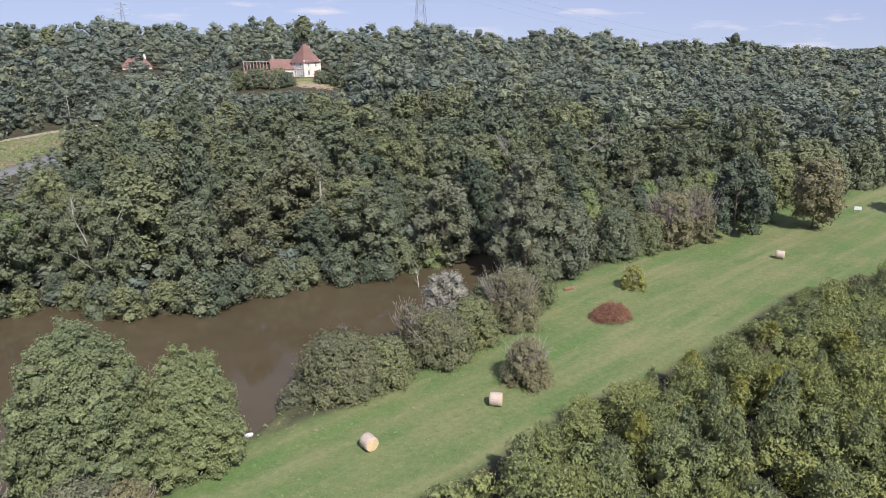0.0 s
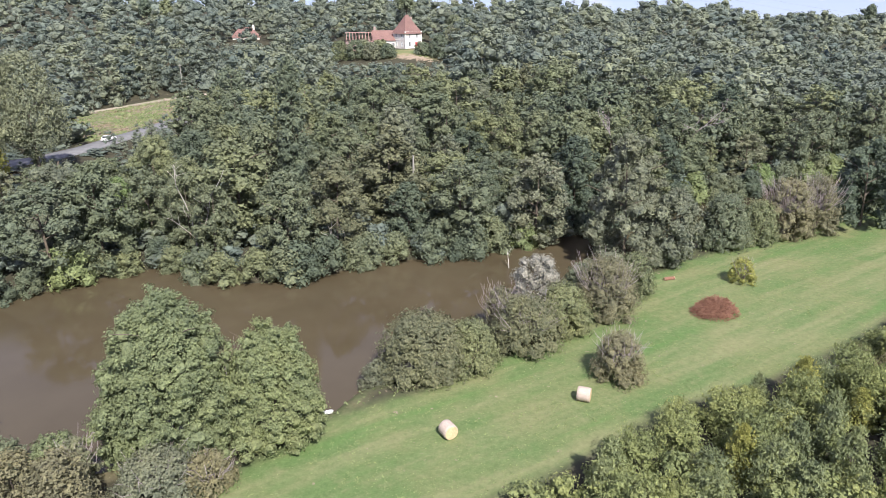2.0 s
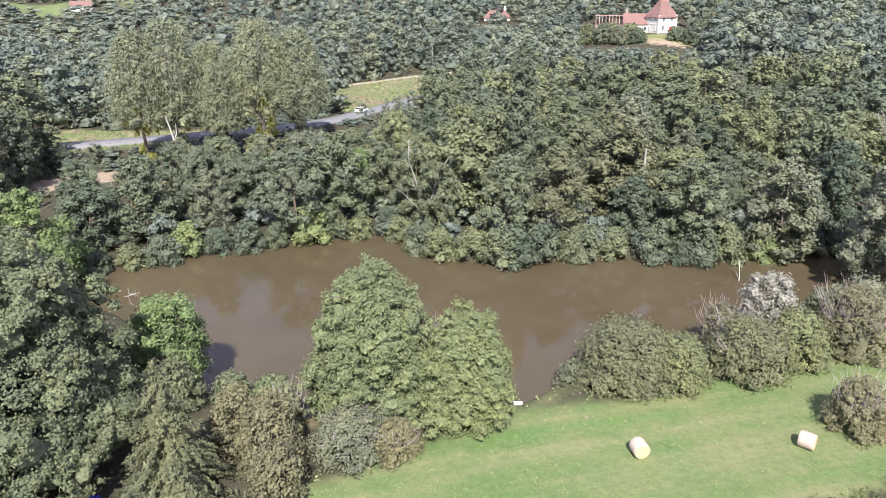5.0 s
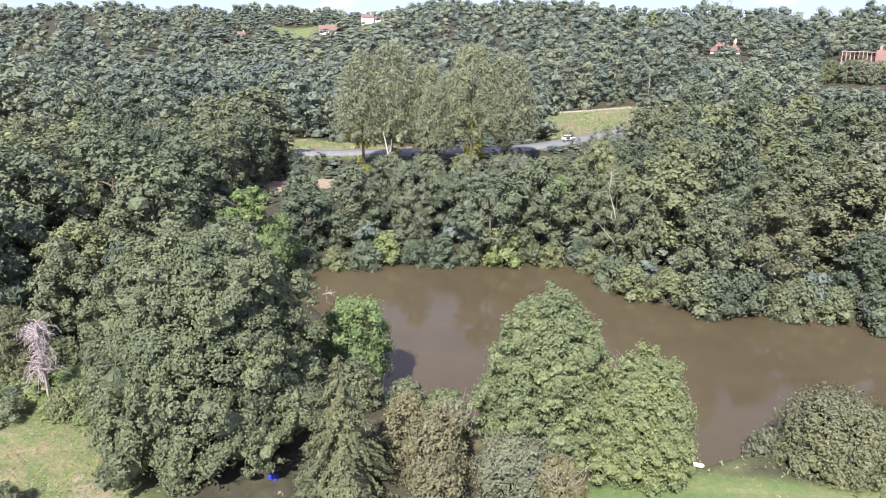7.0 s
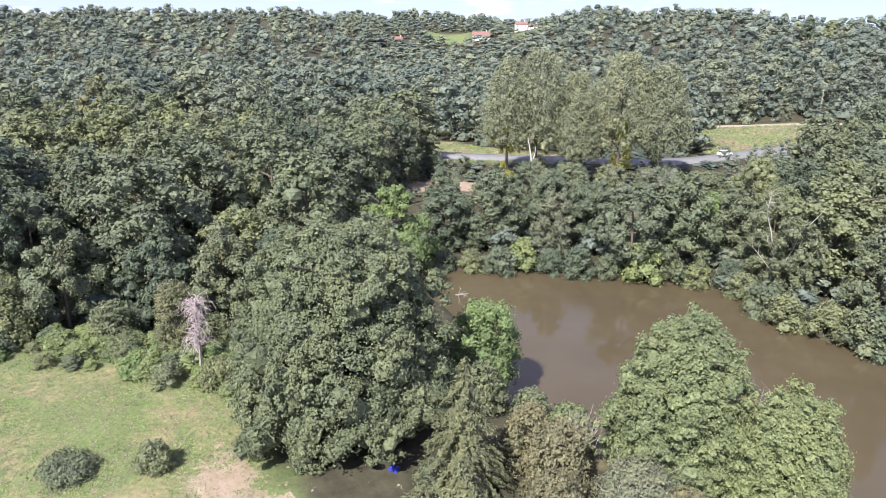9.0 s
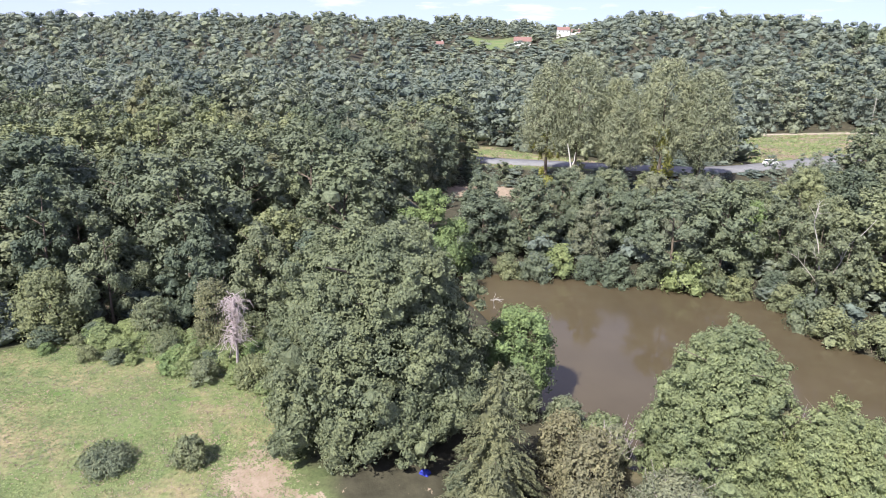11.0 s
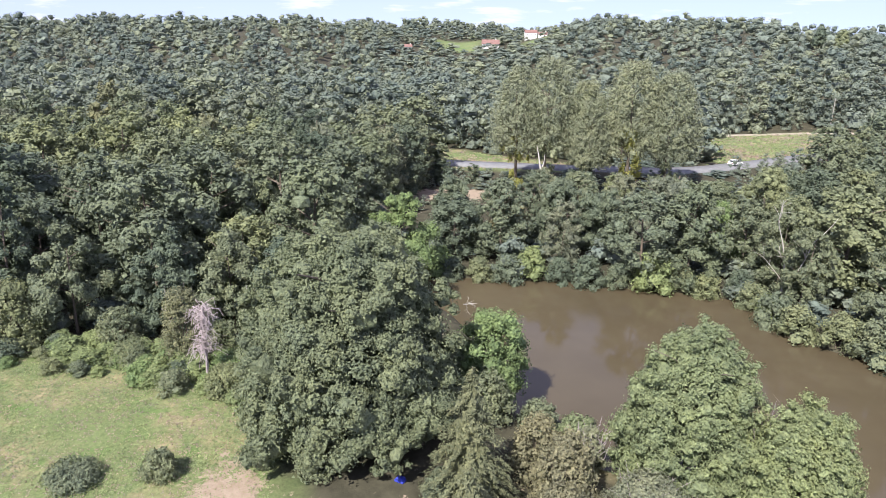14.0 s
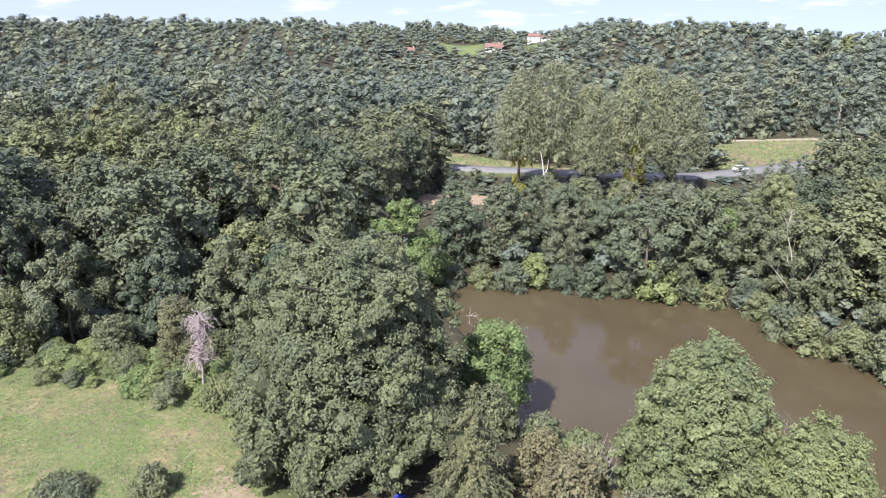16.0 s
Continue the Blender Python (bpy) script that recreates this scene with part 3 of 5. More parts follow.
def conifer(x, y, h, R, seed, label, m=None):
    """A spruce: a straight trunk and tiers of drooping boughs hung with needle sprays."""
    rng = np.random.default_rng(seed)
    at, norm, way = [], [], []
    tiers = int(h * 2.2)
    for i in range(tiers):
        u = (i + 0.3) / tiers
        z = 0.4 + u * (h - 0.5)
        L = R * (1 - u) ** 0.85 * rng.uniform(0.85, 1.1) + 0.15
        for b in range(max(5, int(16 * (1 - 0.6 * u)))):
            a = rng.uniform(0, 6.283)
            Lb = L * rng.uniform(0.7, 1.12)
            d = np.array([math.cos(a), math.sin(a), 0])
            n = max(5, int(Lb * 22))
            q = np.linspace(0.15, 1, n)[:, None]
            p = d * Lb * q + np.array([0, 0, z]) + np.array([0, 0, 1]) * (0.10 * Lb * q - 0.42 * Lb * q * q)
            p = p + rng.normal(size=p.shape) * np.array([0.12, 0.12, 0.05])
            at.append(p)
            sidew = np.cross(d, (0, 0, 1)) * rng.choice([-1, 1], n)[:, None]
            way.append(d * 0.8 + sidew * 0.75 + np.array([0, 0, -0.45]) + rng.normal(size=(n, 3)) * 0.2)
            norm.append(unit(np.array([0, 0, 1.0]) + d * 0.5 + rng.normal(size=(n, 3)) * 0.35))
    v, f = leaf_tris(rng, np.concatenate(at), np.concatenate(norm), 0.31, 0.40, np.concatenate(way))
    ring, turn_ = np.meshgrid(np.linspace(0.02, 0.97, 22), np.arange(12) / 12 * 2 * np.pi, indexing="ij")
    rad = (R * 0.40 * (1 - ring) ** 0.85 + 0.03) * (1 + 0.22 * rng.normal(size=ring.shape).clip(-1.5, 1.2))
    kv = np.stack([np.cos(turn_) * rad, np.sin(turn_) * rad, 0.3 + ring * (h - 0.4)], -1).reshape(-1, 3)
    i_, j_ = np.meshgrid(np.arange(21), np.arange(12), indexing="ij")
    p_, q_, r_, s_ = i_ * 12 + j_, i_ * 12 + (j_ + 1) % 12, (i_ + 1) * 12 + (j_ + 1) % 12, (i_ + 1) * 12 + j_
    kf = np.concatenate([np.stack([p_, q_, r_], -1).reshape(-1, 3), np.stack([p_, r_, s_], -1).reshape(-1, 3)])
    v, f = np.concatenate([v, kv]), np.concatenate([f, kf + len(v)])
    t = thing("spruce", label, "tree", m or plant(x, y, turn=seed * 31.0))
    tv, tf = tubes([[(0, 0, -0.3, 0.24), (0, 0, h * 0.5, 0.13), (0.05, 0, h * 0.99, 0.02)]], 8)
    part("trunk", fast_mesh("trunk", tv, tf, BARK, True), t)
    part("crown", fast_mesh("crown", v, f, NEEDLE), t)
    return t


def bare_paths(rng, h, R, r0, levels=3, forks=4, up=0.6):
    """Forked bare limbs, thinner from fork to fork."""
    out = []

    def grow(p, d, L, r, level):
        pts, q = [(*p, r)], np.array(p, float)
        for i in range(4):
            d = unit(d + rng.normal(size=3) * 0.16)
            q = q + d * L / 4
            pts.append((*q, r * (1 - 0.17 * (i + 1))))
        out.append(pts)
        if level:
            for _ in range(forks):
                k = int(rng.integers(1, 5))
                nd = unit(d * 0.8 + rng.normal(size=3) * 0.55 + np.array([0, 0, up * 0.6]))
                grow(pts[k][:3], nd, L * rng.uniform(0.26, 0.45), r * 0.42, level - 1)

    grow((0, 0, -0.3), np.array([0, 0, 1.0]), h * 0.8, r0, levels)
    return out


def dead_tree(x, y, h, label, seed, r0=0.14, levels=3, forks=5, mat=BARK_PALE, name="dead_tree", up=0.6, lean=0.0):
    rng = np.random.default_rng(seed)
    v, f = tubes(bare_paths(rng, h, h * 0.3, r0, levels, forks, up), 5)
    m = plant(x, y, turn=seed * 77.0) @ pose(0, 0, 0, lean, 0, 0)
    ob = new(name, fast_mesh(name, v, f, mat, True))
    ob.matrix_basis = m
    return tagged(ob, label, "dead tree")


def bush(x, y, h, R, mat, label, seed, lobes=22, leaves=2600, leaf=0.26, twigs=0, **kw):
    """A bush leafy to the ground, on several thin stems."""
    rng = np.random.default_rng(seed)
    c, r = crown_lobes(rng, h, 0.0, R, int(lobes * 2.2), kw.get("kind", "dome"), kw.get("size", 0.30))
    leaves, leaf = int(leaves * 1.6), leaf * 0.78
    t = thing("bush", label, "bush", plant(x, y, turn=seed * 41.0))
    tv, tf = tubes([[(0, 0, -0.2, 0.07), (math.cos(a) * R * 0.25, math.sin(a) * R * 0.25, h * 0.4, 0.05), (math.cos(a) * R * 0.5, math.sin(a) * R * 0.5, h * 0.75, 0.02)] for a in np.arange(7) * 0.9], 5)
    part("stalk", fast_mesh("stalk", tv, tf, BARK, True), t)
    part("foliage", crown_mesh("foliage", mat, *lobed(rng, c, r, leaves, leaf, kw.get("core", 0.55), low=-0.4, ragged=kw.get("ragged", 0.3))), t)
    if twigs:
        paths = []
        for _ in range(twigs):
            a, u = rng.uniform(0, 6.28), rng.uniform(0.2, 1)
            p = np.array([math.cos(a) * R * 0.5 * u, math.sin(a) * R * 0.5 * u, h * 0.45])
            q = p + np.array([math.cos(a) * R * 0.55 * u, math.sin(a) * R * 0.55 * u, h * rng.uniform(0.3, 0.62)])
            paths.append([(*p, 0.028), (*((p + q) / 2 + rng.normal(size=3) * 0.3), 0.018), (*q, 0.008)])
        tv, tf = tubes(paths, 4)
        part("brushwood", fast_mesh("brushwood", tv, tf, TWIG_GREY), t, "bare grey-pink twigs")
    return t


# The large trees by the near bank.
oak = hero(-47.4, 27.4, 17.6, 10.7, LEAF_OAK, "huge broad oak beside the clearing, dense grey-green crown", "oak", seed=21,
           base=0.08, kind="dome", lobes=1900, leaves=98000, leaf=0.20, masses=120, msize=0.24, size=0.17, trunk=0.055, ragged=0.22, core=0.6, envelope=0.12, sub=(0.18, 0.34), low=-0.3)
dv, df = tubes(bare_paths(np.random.default_rng(5), 4.0, 1.5, 0.07, 2, 6, 0.2), 5)
for px_, py_, pz_, tilt in ((8.6, 4.0, 8.0, 75), (-2.0, 9.4, 10.5, -70), (6.5, -7.0, 11.0, 60)):
    d_ = part("bare_branch", fast_mesh("bare_branch", dv, df, BARK_PALE), oak, "bleached dead branch")
    d_.matrix_basis = pose(px_, py_, pz_, tilt, tilt * 0.4, pz_ * 30) @ Matrix.Scale(0.6, 4)
conifer(-34.6, 30.8, 11.8, 4.6, 22, "tall pale-green spruce with drooping boughs beside the oak")
conifer(-31.2, 28.6, 6.6, 3.0, 23, "small grey-green spruce at the foot of a taller one")
hero(-45.6, 40.6, 9.0, 4.0, LEAF_BRIGHT, "bright green maple on the river bank", "maple", seed=24, base=0.03, lobes=40, leaves=9000, leaf=0.20, size=0.32)
hero(-77.0, 47.6, 13.4, 6.4, LEAF_BRIGHT, "bright green chestnut at the corner of the river", "chestnut", seed=25, base=0.04, kind="cone", lobes=60, leaves=7500, leaf=0.28, masses=12, size=0.28)
hero(-28.9, 47.8, 14.8, 6.7, LEAF_LIGHT, "tall light-green ash with feathery top on the bank", "ash", seed=26, base=0.02, kind="dome", lobes=900, leaves=46000, leaf=0.17, masses=90, msize=0.26, size=0.22, core=0.55, ragged=0.34, envelope=0.2, sub=(0.2, 0.38), low=-0.4)
hero(-21.0, 50.2, 9.6, 5.1, LEAF_LIGHT, "rounded light-green lime tree at the meadow's edge", "lime", seed=27, base=0.02, kind="dome", envelope=0.2, lobes=560, leaves=28000, leaf=0.165, masses=60, msize=0.28, size=0.24, core=0.55, ragged=0.3, sub=(0.22, 0.42), low=-0.4)
bush(-25.2, 50.4, 9.4, 2.0, LEAF_BROWN, "brownish bare-topped bush between two leafy trees", 28, 18, 2000, 0.24, 18)
bush(-31.0, 37.0, 6.2, 3.0, LEAF_BROWN, "brown-green bush beside the spruces", 29, 24, 3000)
bush(-35.0, 37.6, 5.4, 2.6, LEAF_BROWN, "dull olive-brown bush on the bank", 30, 20, 2400)
bush(-28.2, 34.4, 4.6, 2.4, LEAF_BROWN, "low brown-leaved bush by the meadow", 31, 18, 2200)
bush(-37.4, 44.2, 3.6, 2.7, LEAF_LIGHT, "round green bush at the water's edge", 32, 20, 2400)
bush(-33.6, 41.8, 3.8, 1.9, LEAF_ASH, "grey twiggy bush on the bank", 33, 14, 1400, 0.24, 70)
bush(-26.6, 41.2, 3.7, 3.5, LEAF_ASH, "wide grey-green bush at the meadow's edge", 34, 26, 3200, 0.24, 60)
bush(-23.4, 42.6, 3.0, 2.3, LEAF_BROWN, "small grey-brown bush beside mown grass", 35, 16, 1800, 0.22, 50)
bush(-42.6, 38.2, 5.0, 2.6, LEAF, "dark green holly-like bush below the maple", 36, 18, 2200)
bush(-40.4, 42.2, 3.4, 2.4, LEAF, "dark low bush hanging over the river", 37, 16, 1800)
bush(-58.5, 37.0, 6.0, 3.6, LEAF, "dark green thicket behind the oak on the bank", 38, 26, 3200, 0.34)
bush(-10.4, 61.8, 6.0, 5.0, LEAF_WILLOW, "large domed olive-green willow bush on the bank", 40, 46, 6500, 0.24)
bush(-6.0, 63.6, 4.9, 3.3, LEAF_EDGE, "rounded green willow bush beside a larger one", 41, 30, 3600, 0.24)
bush(-14.6, 60.6, 2.9, 2.2, LEAF_ASH, "low grey-green bush at the water's edge", 42, 16, 1700, 0.24)
bush(-0.6, 68.6, 5.4, 4.4, LEAF_WILLOW, "olive-green bush with bare grey twigs on the bank", 43, 34, 4200, 0.25, 80)
bush(3.4, 73.0, 5.4, 3.6, LEAF_EDGE, "green bush on the river bank", 44, 26, 3000, 0.26)
bush(-3.6, 73.4, 6.2, 2.8, LEAF_BROWN, "purplish half-bare bush on the bank", 45, 18, 1600, 0.25, 110)
hero(0.4, 79.0, 8.0, 3.5, LEAF_SILVER, "pale silver-leaved willow on the river bank", "willow", seed=46, base=0.1, lobes=36, leaves=7000, leaf=0.20, size=0.32)
bush(8.3, 78.0, 6.8, 4.3, LEAF_BROWN, "grey-brown twiggy bush beside the meadow", 47, 34, 4000, 0.25, 130)
bush(6.0, 83.5, 5.6, 3.0, LEAF, "green bush behind grey twigs", 48, 20, 2200, 0.28)
bush(12.2, 84.5, 5.2, 3.0, LEAF_EDGE, "green bush at the meadow's edge", 49, 20, 2200, 0.28)
bush(8.6, 63.3, 4.7, 2.9, LEAF_BROWN, "lone brownish bush in the mown meadow", 50, 26, 2600, 0.22, 90, ragged=0.2)
bush(26.7, 90.0, 3.3, 2.1, LEAF_YELLOW, "small sparse yellow-green tree in the meadow", 51, 15, 800, 0.26, 26, core=0.5, ragged=0.25)
hero(12.6, 98.0, 20.0, 8.2, LEAF_ASH, "tall grey-green willow leaning over the river", "willow", seed=52, base=0.03, kind="cone", lobes=160, leaves=15000, leaf=0.28, masses=26, msize=0.3, size=0.28, ragged=0.2)
hero(18.6, 95.4, 10.5, 4.0, LEAF_ASH, "drooping grey-green willow at the meadow's edge", "willow", seed=53, base=0.03, lobes=34, leaves=4200, leaf=0.34, size=0.34)
bush(27.4, 103.8, 8.0, 4.6, LEAF, "dark green bushy tree at the meadow's edge", 54, 30, 3200, 0.36)
bush(33.0, 107.0, 6.5, 3.6, LEAF_EDGE, "green bush at the meadow's edge", 55, 22, 2200, 0.36)
bush(38.2, 110.6, 9.2, 4.8, LEAF_BROWN, "half-dead grey-pink tree at the meadow's edge", 56, 30, 2200, 0.34, 200)
bush(43.4, 113.4, 9.0, 4.2, LEAF_BROWN, "grey-brown twiggy tree at the meadow's edge", 57, 26, 2200, 0.34, 120)
hero(52.2, 118.0, 13.8, 7.2, LEAF, "large dark green tree at the meadow's edge", "tree", seed=58, base=0.03, lobes=60, leaves=6000, leaf=0.40, masses=12, size=0.28)
hero(67.5, 120.4, 12.6, 5.4, LEAF_BROWN, "lone brownish-green tree standing in the meadow", "tree", seed=59, base=0.16, lobes=36, leaves=4200, leaf=0.40, size=0.34)
hero(76.0, 141.0, 13.0, 6.4, LEAF, "dark green tree beyond the meadow", "tree", seed=60, base=0.03, lobes=40, leaves=3200, leaf=0.55, size=0.34)
hero(95.0, 128.0, 11.0, 5.4, LEAF, "green tree at the far end of the meadow", "tree", seed=61, base=0.03, lobes=36, leaves=3000, leaf=0.55, size=0.34)

for i, (x, y, h, R) in enumerate(((59.0, 127.0, 9.5, 4.6), (67.0, 136.0, 11.0, 5.0), (85.0, 148.0, 10.0, 5.0), (95.0, 153.5, 11.5, 5.4), (107.0, 160.0, 10.5, 5.2), (120.0, 166.0, 11.0, 5.4))):
    hero(x, y, h, R, LEAF, "green tree on the near bank beyond the meadow", "tree", seed=62 + i, base=0.0, kind="dome", lobes=34, leaves=2600, leaf=0.50, size=0.36)
bush(-41.5, 246.0 - 3.0, 4.0, 3.4, LEAF, "round dark green bush on the lawn before the manor", 640, 16, 700, 0.7)
bush(-56.5, 244.5, 4.6, 4.0, LEAF_EDGE, "green bushes before the manor's long wing", 641, 16, 700, 0.7)
bush(-64.0, 250.0, 8.6, 3.4, LEAF_ASH, "grey-green bush below the rafters", 643, 16, 800, 0.6)
bush(-69.0, 249.6, 8.8, 3.6, LEAF, "dark green small tree by the wing's gable", 644, 16, 800, 0.6)
bush(-71.0, 253.5, 6.6, 3.8, LEAF_EDGE, "leafy tree at the end of the wing", 645, 16, 800, 0.6)
for i, (x, y, h, R, mat) in enumerate(((-76.0, 243.0, 7.0, 4.2, LEAF), (-70.0, 240.5, 6.5, 4.0, LEAF_EDGE), (-64.0, 239.0, 6.2, 4.2, LEAF), (-58.0, 237.5, 5.6, 4.0, LEAF_ASH), (-52.5, 238.0, 4.4, 3.4, LEAF),
                                       (-35.5, 242.0, 7.5, 4.2, LEAF), (-31.0, 247.0, 10.0, 4.8, LEAF_ASH), (-27.0, 253.0, 12.0, 5.2, LEAF), (-33.0, 262.0, 12.0, 5.0, LEAF), (-82.0, 247.0, 9.0, 4.6, LEAF))):
    bush(x, y, h, R, mat, "leafy green tree round the manor's garden", 650 + i, 18, 1300, 0.5)
bush(-63.0, 246.5, 4.2, 3.6, LEAF, "dark bush below the manor's unfinished wing", 642, 16, 600, 0.7)

# The belt along the far bank and the tall poplars at the road.
FAR_BANK = [(-89.4, 64.0, 11.5, 5.0, LEAF), (-84.6, 71.6, 8.0, 4.2, LEAF_BROWN), (-81.5, 79.5, 11.4, 5.8, LEAF), (-76.6, 84.5, 9.4, 5.2, LEAF),
            (-71.0, 92.5, 12.2, 6.2, LEAF_ASH), (-64.5, 98.0, 9.0, 4.4, LEAF_BRIGHT), (-63.0, 106.0, 13.8, 6.0, LEAF), (-55.0, 101.0, 11.5, 4.6, LEAF)]
for i, (x, y, h, R, mat) in enumerate(FAR_BANK):
    room(x, y, R * 0.75)
    hero(x, y, h, R, mat, "bushy alder on the far river bank", "alder", seed=70 + i, base=0.0, kind="dome", lobes=130, leaves=9000, leaf=0.25, masses=18, msize=0.38, size=0.28)
for i, (x, y, h, R) in enumerate(((-117.0, 97.5, 26.5, 6.2), (-114.0, 103.0, 28.5, 7.4), (-110.0, 110.0, 24.0, 6.0), (-102.0, 116.0, 28.5, 7.4), (-97.0, 122.0, 26.5, 7.0), (-105.0, 107.0, 20.0, 4.6))):
    room(x, y, R * 0.7)
    p_ = hero(x, y, h, R, LEAF_OLIVE, "tall olive-green poplar by the road, ivy on its trunk", "poplar", seed=90 + i, base=0.34, kind="dome", lobes=150, leaves=13000, leaf=0.30, size=0.19, trunk=0.03, ragged=0.5, core=0.42)
    rng = np.random.default_rng(190 + i)
    # upright feathery shoots over the crown
    n_ = 2600
    th, k_ = rng.uniform(0, 6.283, n_), np.sqrt(rng.uniform(0, 1, n_))
    at = np.stack([np.cos(th) * R * k_, np.sin(th) * R * k_, 0.36 * h + 0.62 * h * rng.uniform(0.25, 1.02, n_) * np.sqrt(1 - 0.85 * k_ * k_)], -1)
    part("foliage", fast_mesh("foliage", *leaf_tris(rng, at, unit(rng.normal(size=(n_, 3)) * np.array([1, 1, 0.4])), 0.5, 0.36, np.array([0, 0, 1.0]) + rng.normal(size=(n_, 3)) * 0.4), LEAF_OLIVE), p_, "pale upright leafy shoots")
    n_ = 22
    c = np.stack([rng.normal(size=n_) * 1.1, rng.normal(size=n_) * 1.1, rng.uniform(1.0, 0.5 * h, n_)], -1)
    rr_ = rng.uniform(0.5, 1.2, n_)
    part("ivy", crown_mesh("ivy", LEAF_YELLOW if i % 3 == 0 else LEAF, *lobed(rng, c, np.stack([rr_, rr_, rr_ * 1.5], -1), 1500, 0.34, 0.6, ragged=0.3)), p_, "hanging ivy and mistletoe")
hero(-38.4, 105.2, 26.8, 2.8, LEAF, "slender dark poplar above the wood", "poplar", seed=101, base=0.05, kind="column", lobes=50, leaves=4200, leaf=0.42, size=0.5, ragged=0.25)
hero(-23.2, 112.7, 19.0, 3.6, LEAF_ASH, "grey-green poplar with dead lower branches", "poplar", seed=102, base=0.1, kind="column", lobes=44, leaves=3400, leaf=0.42, size=0.5, ragged=0.3)
for x, y, R in ((-38.4, 105.2, 4.5), (-23.2, 112.7, 4), (-19.0, 108.5, 3), (-36.0, 100.0, 2.5), (-78.0, 48.0, 4.5), (-56.5, 40, 4), (-64, 44, 4), (-49.5, 27.6, 9), (12.6, 98, 6)):
    room(x, y, R)

# Dead trees and snags.
fv_, ff_ = tubes([[(0, 0, -0.5, 0.38), (0.2, 0, 4, 0.34), (0.0, 0.1, 8.5, 0.30), (-0.9, 0.1, 12.0, 0.22), (-1.7, 0.2, 14.5, 0.10)], [(0.0, 0.1, 8.4, 0.24), (0.9, 0, 10.2, 0.18), (1.1, 0, 12.6, 0.08)]], 8)
snag = new("dead_tree", fast_mesh("dead_tree", fv_, ff_, BARK_PALE, True))
snag.matrix_basis = plant(-105.2, 94.7, 0.6, 0.8, turn=55)
tagged(snag, "forked white dead trunk standing by the road", "dead tree")
dead_tree(-19.0, 108.5, 16.5, "broken pale dead trunk in the wood", 122, 0.42, 0, 0)
dead_tree(-48.6, 90.5, 14.5, "thin leaning dead tree on the far bank", 123, 0.16, 2, 4)
dead_tree(-47.4, 89.6, 12.5, "thin bare dead stem on the far bank", 124, 0.13, 1, 4)
dead_tree(-26.2, 93.2, 11.0, "bare dead tree between bank alders", 125, 0.15, 2, 4)
dead_tree(-28.4, 92.0, 10.0, "slanting dead stem on the far bank", 126, 0.13, 1, 4, lean=14)
dead_tree(24.6, 140.0, 17.0, "tall bare grey tree in the wood", 127, 0.16, 3, 5, TWIG_GREY)
dead_tree(14.5, 128.0, 16.0, "bare grey tree above the wood", 128, 0.15, 3, 5, TWIG_GREY)
rng = np.random.default_rng(129)
tangle = [[(0, 0, -0.3, 0.16), (0.1, 0.1, 4.0, 0.12), (0.3, -0.1, 8.2, 0.05)]]
for _ in range(170):
    a_, z_, L_ = rng.uniform(0, 6.28), rng.uniform(3.6, 8.2), rng.uniform(0.4, 1.7)
    w_ = np.array([math.cos(a_), math.sin(a_), 0])
    tangle.append([(*(w_ * L_ * q + rng.normal(size=3) * 0.26 + np.array([0, 0, z_ + L_ * (0.8 * q - 1.1 * q * q)])), 0.045 * (1 - 0.7 * q)) for q in (0, 0.3, 0.6, 0.85, 1.1)])
dead_ = new("dead_tree", fast_mesh("dead_tree", *tubes(tangle, 4), TWIG_GREY))
dead_.matrix_basis = plant(-60.6, 18.2)
tagged(dead_, "dead tree with tangled pinkish twigs by the clearing", "dead tree")
dead_tree(-88.0, 38.0, 17.0, "bare grey-twigged tree in the wood", 130, 0.16, 3, 6, TWIG_GREY)
dead_tree(-3.6, 94.5, 4.2, "thin bent dead stick rising from the water", 131, 0.07, 1, 2)
dead_tree(-86.0, 112.8, 10.5, "dark ivy-grown dead post beside the road", 132, 0.42, 0, 0, BARK)
dead_tree(-82.0, 26.0, 9.0, "grey dead branches at the wood's edge", 133, 0.12, 4, 4, TWIG_GREY)

# The clearing: bushes at its edge and in the grass.
hero(-79.6, 8.6, 11.6, 4.9, LEAF, "round dense green tree at the clearing's edge", "tree", seed=141, base=0.0, kind="round", lobes=60, leaves=8000, leaf=0.26, masses=12, size=0.28)
for i, (x, y, h, R) in enumerate(((-72.5, 24.0, 11.0, 5.0), (-69.5, 29.5, 10.5, 4.8), (-76.5, 18.0, 10.5, 4.8), (-64.0, 31.0, 9.0, 4.4))):
    room(x, y, R * 0.7)
    hero(x, y, h, R, LEAF, "leafy green tree behind the brambles", "tree", seed=240 + i, base=0.0, kind="dome", lobes=110, leaves=8000, leaf=0.26, masses=20, msize=0.36, size=0.28)
bush(-79.0, 2.4, 7.2, 4.2, LEAF_EDGE, "olive-green bush at the clearing's edge", 142, 28, 3200, 0.30)
bush(-80.0, -5.0, 7.0, 4.4, LEAF_EDGE, "leafy bush at the clearing's edge", 143, 28, 3000, 0.30)
bush(-65.2, 17.2, 8.6, 2.5, LEAF_WILLOW, "brownish bush grown round a dead tree", 144, 26, 4200, 0.22, 8, kind="column")
# Two added bushes cover sunlit ground, in place of the oak's deep shade.
bush(-43.2, 22.6, 2.2, 2.2, LEAF, "added bush standing in for the shade below the oak", 151, 16, 2200, 0.22)
bush(-36.0, 29.6, 2.4, 1.8, LEAF, "added undergrowth standing in for shade between the oak and a spruce", 152, 14, 1800, 0.22)
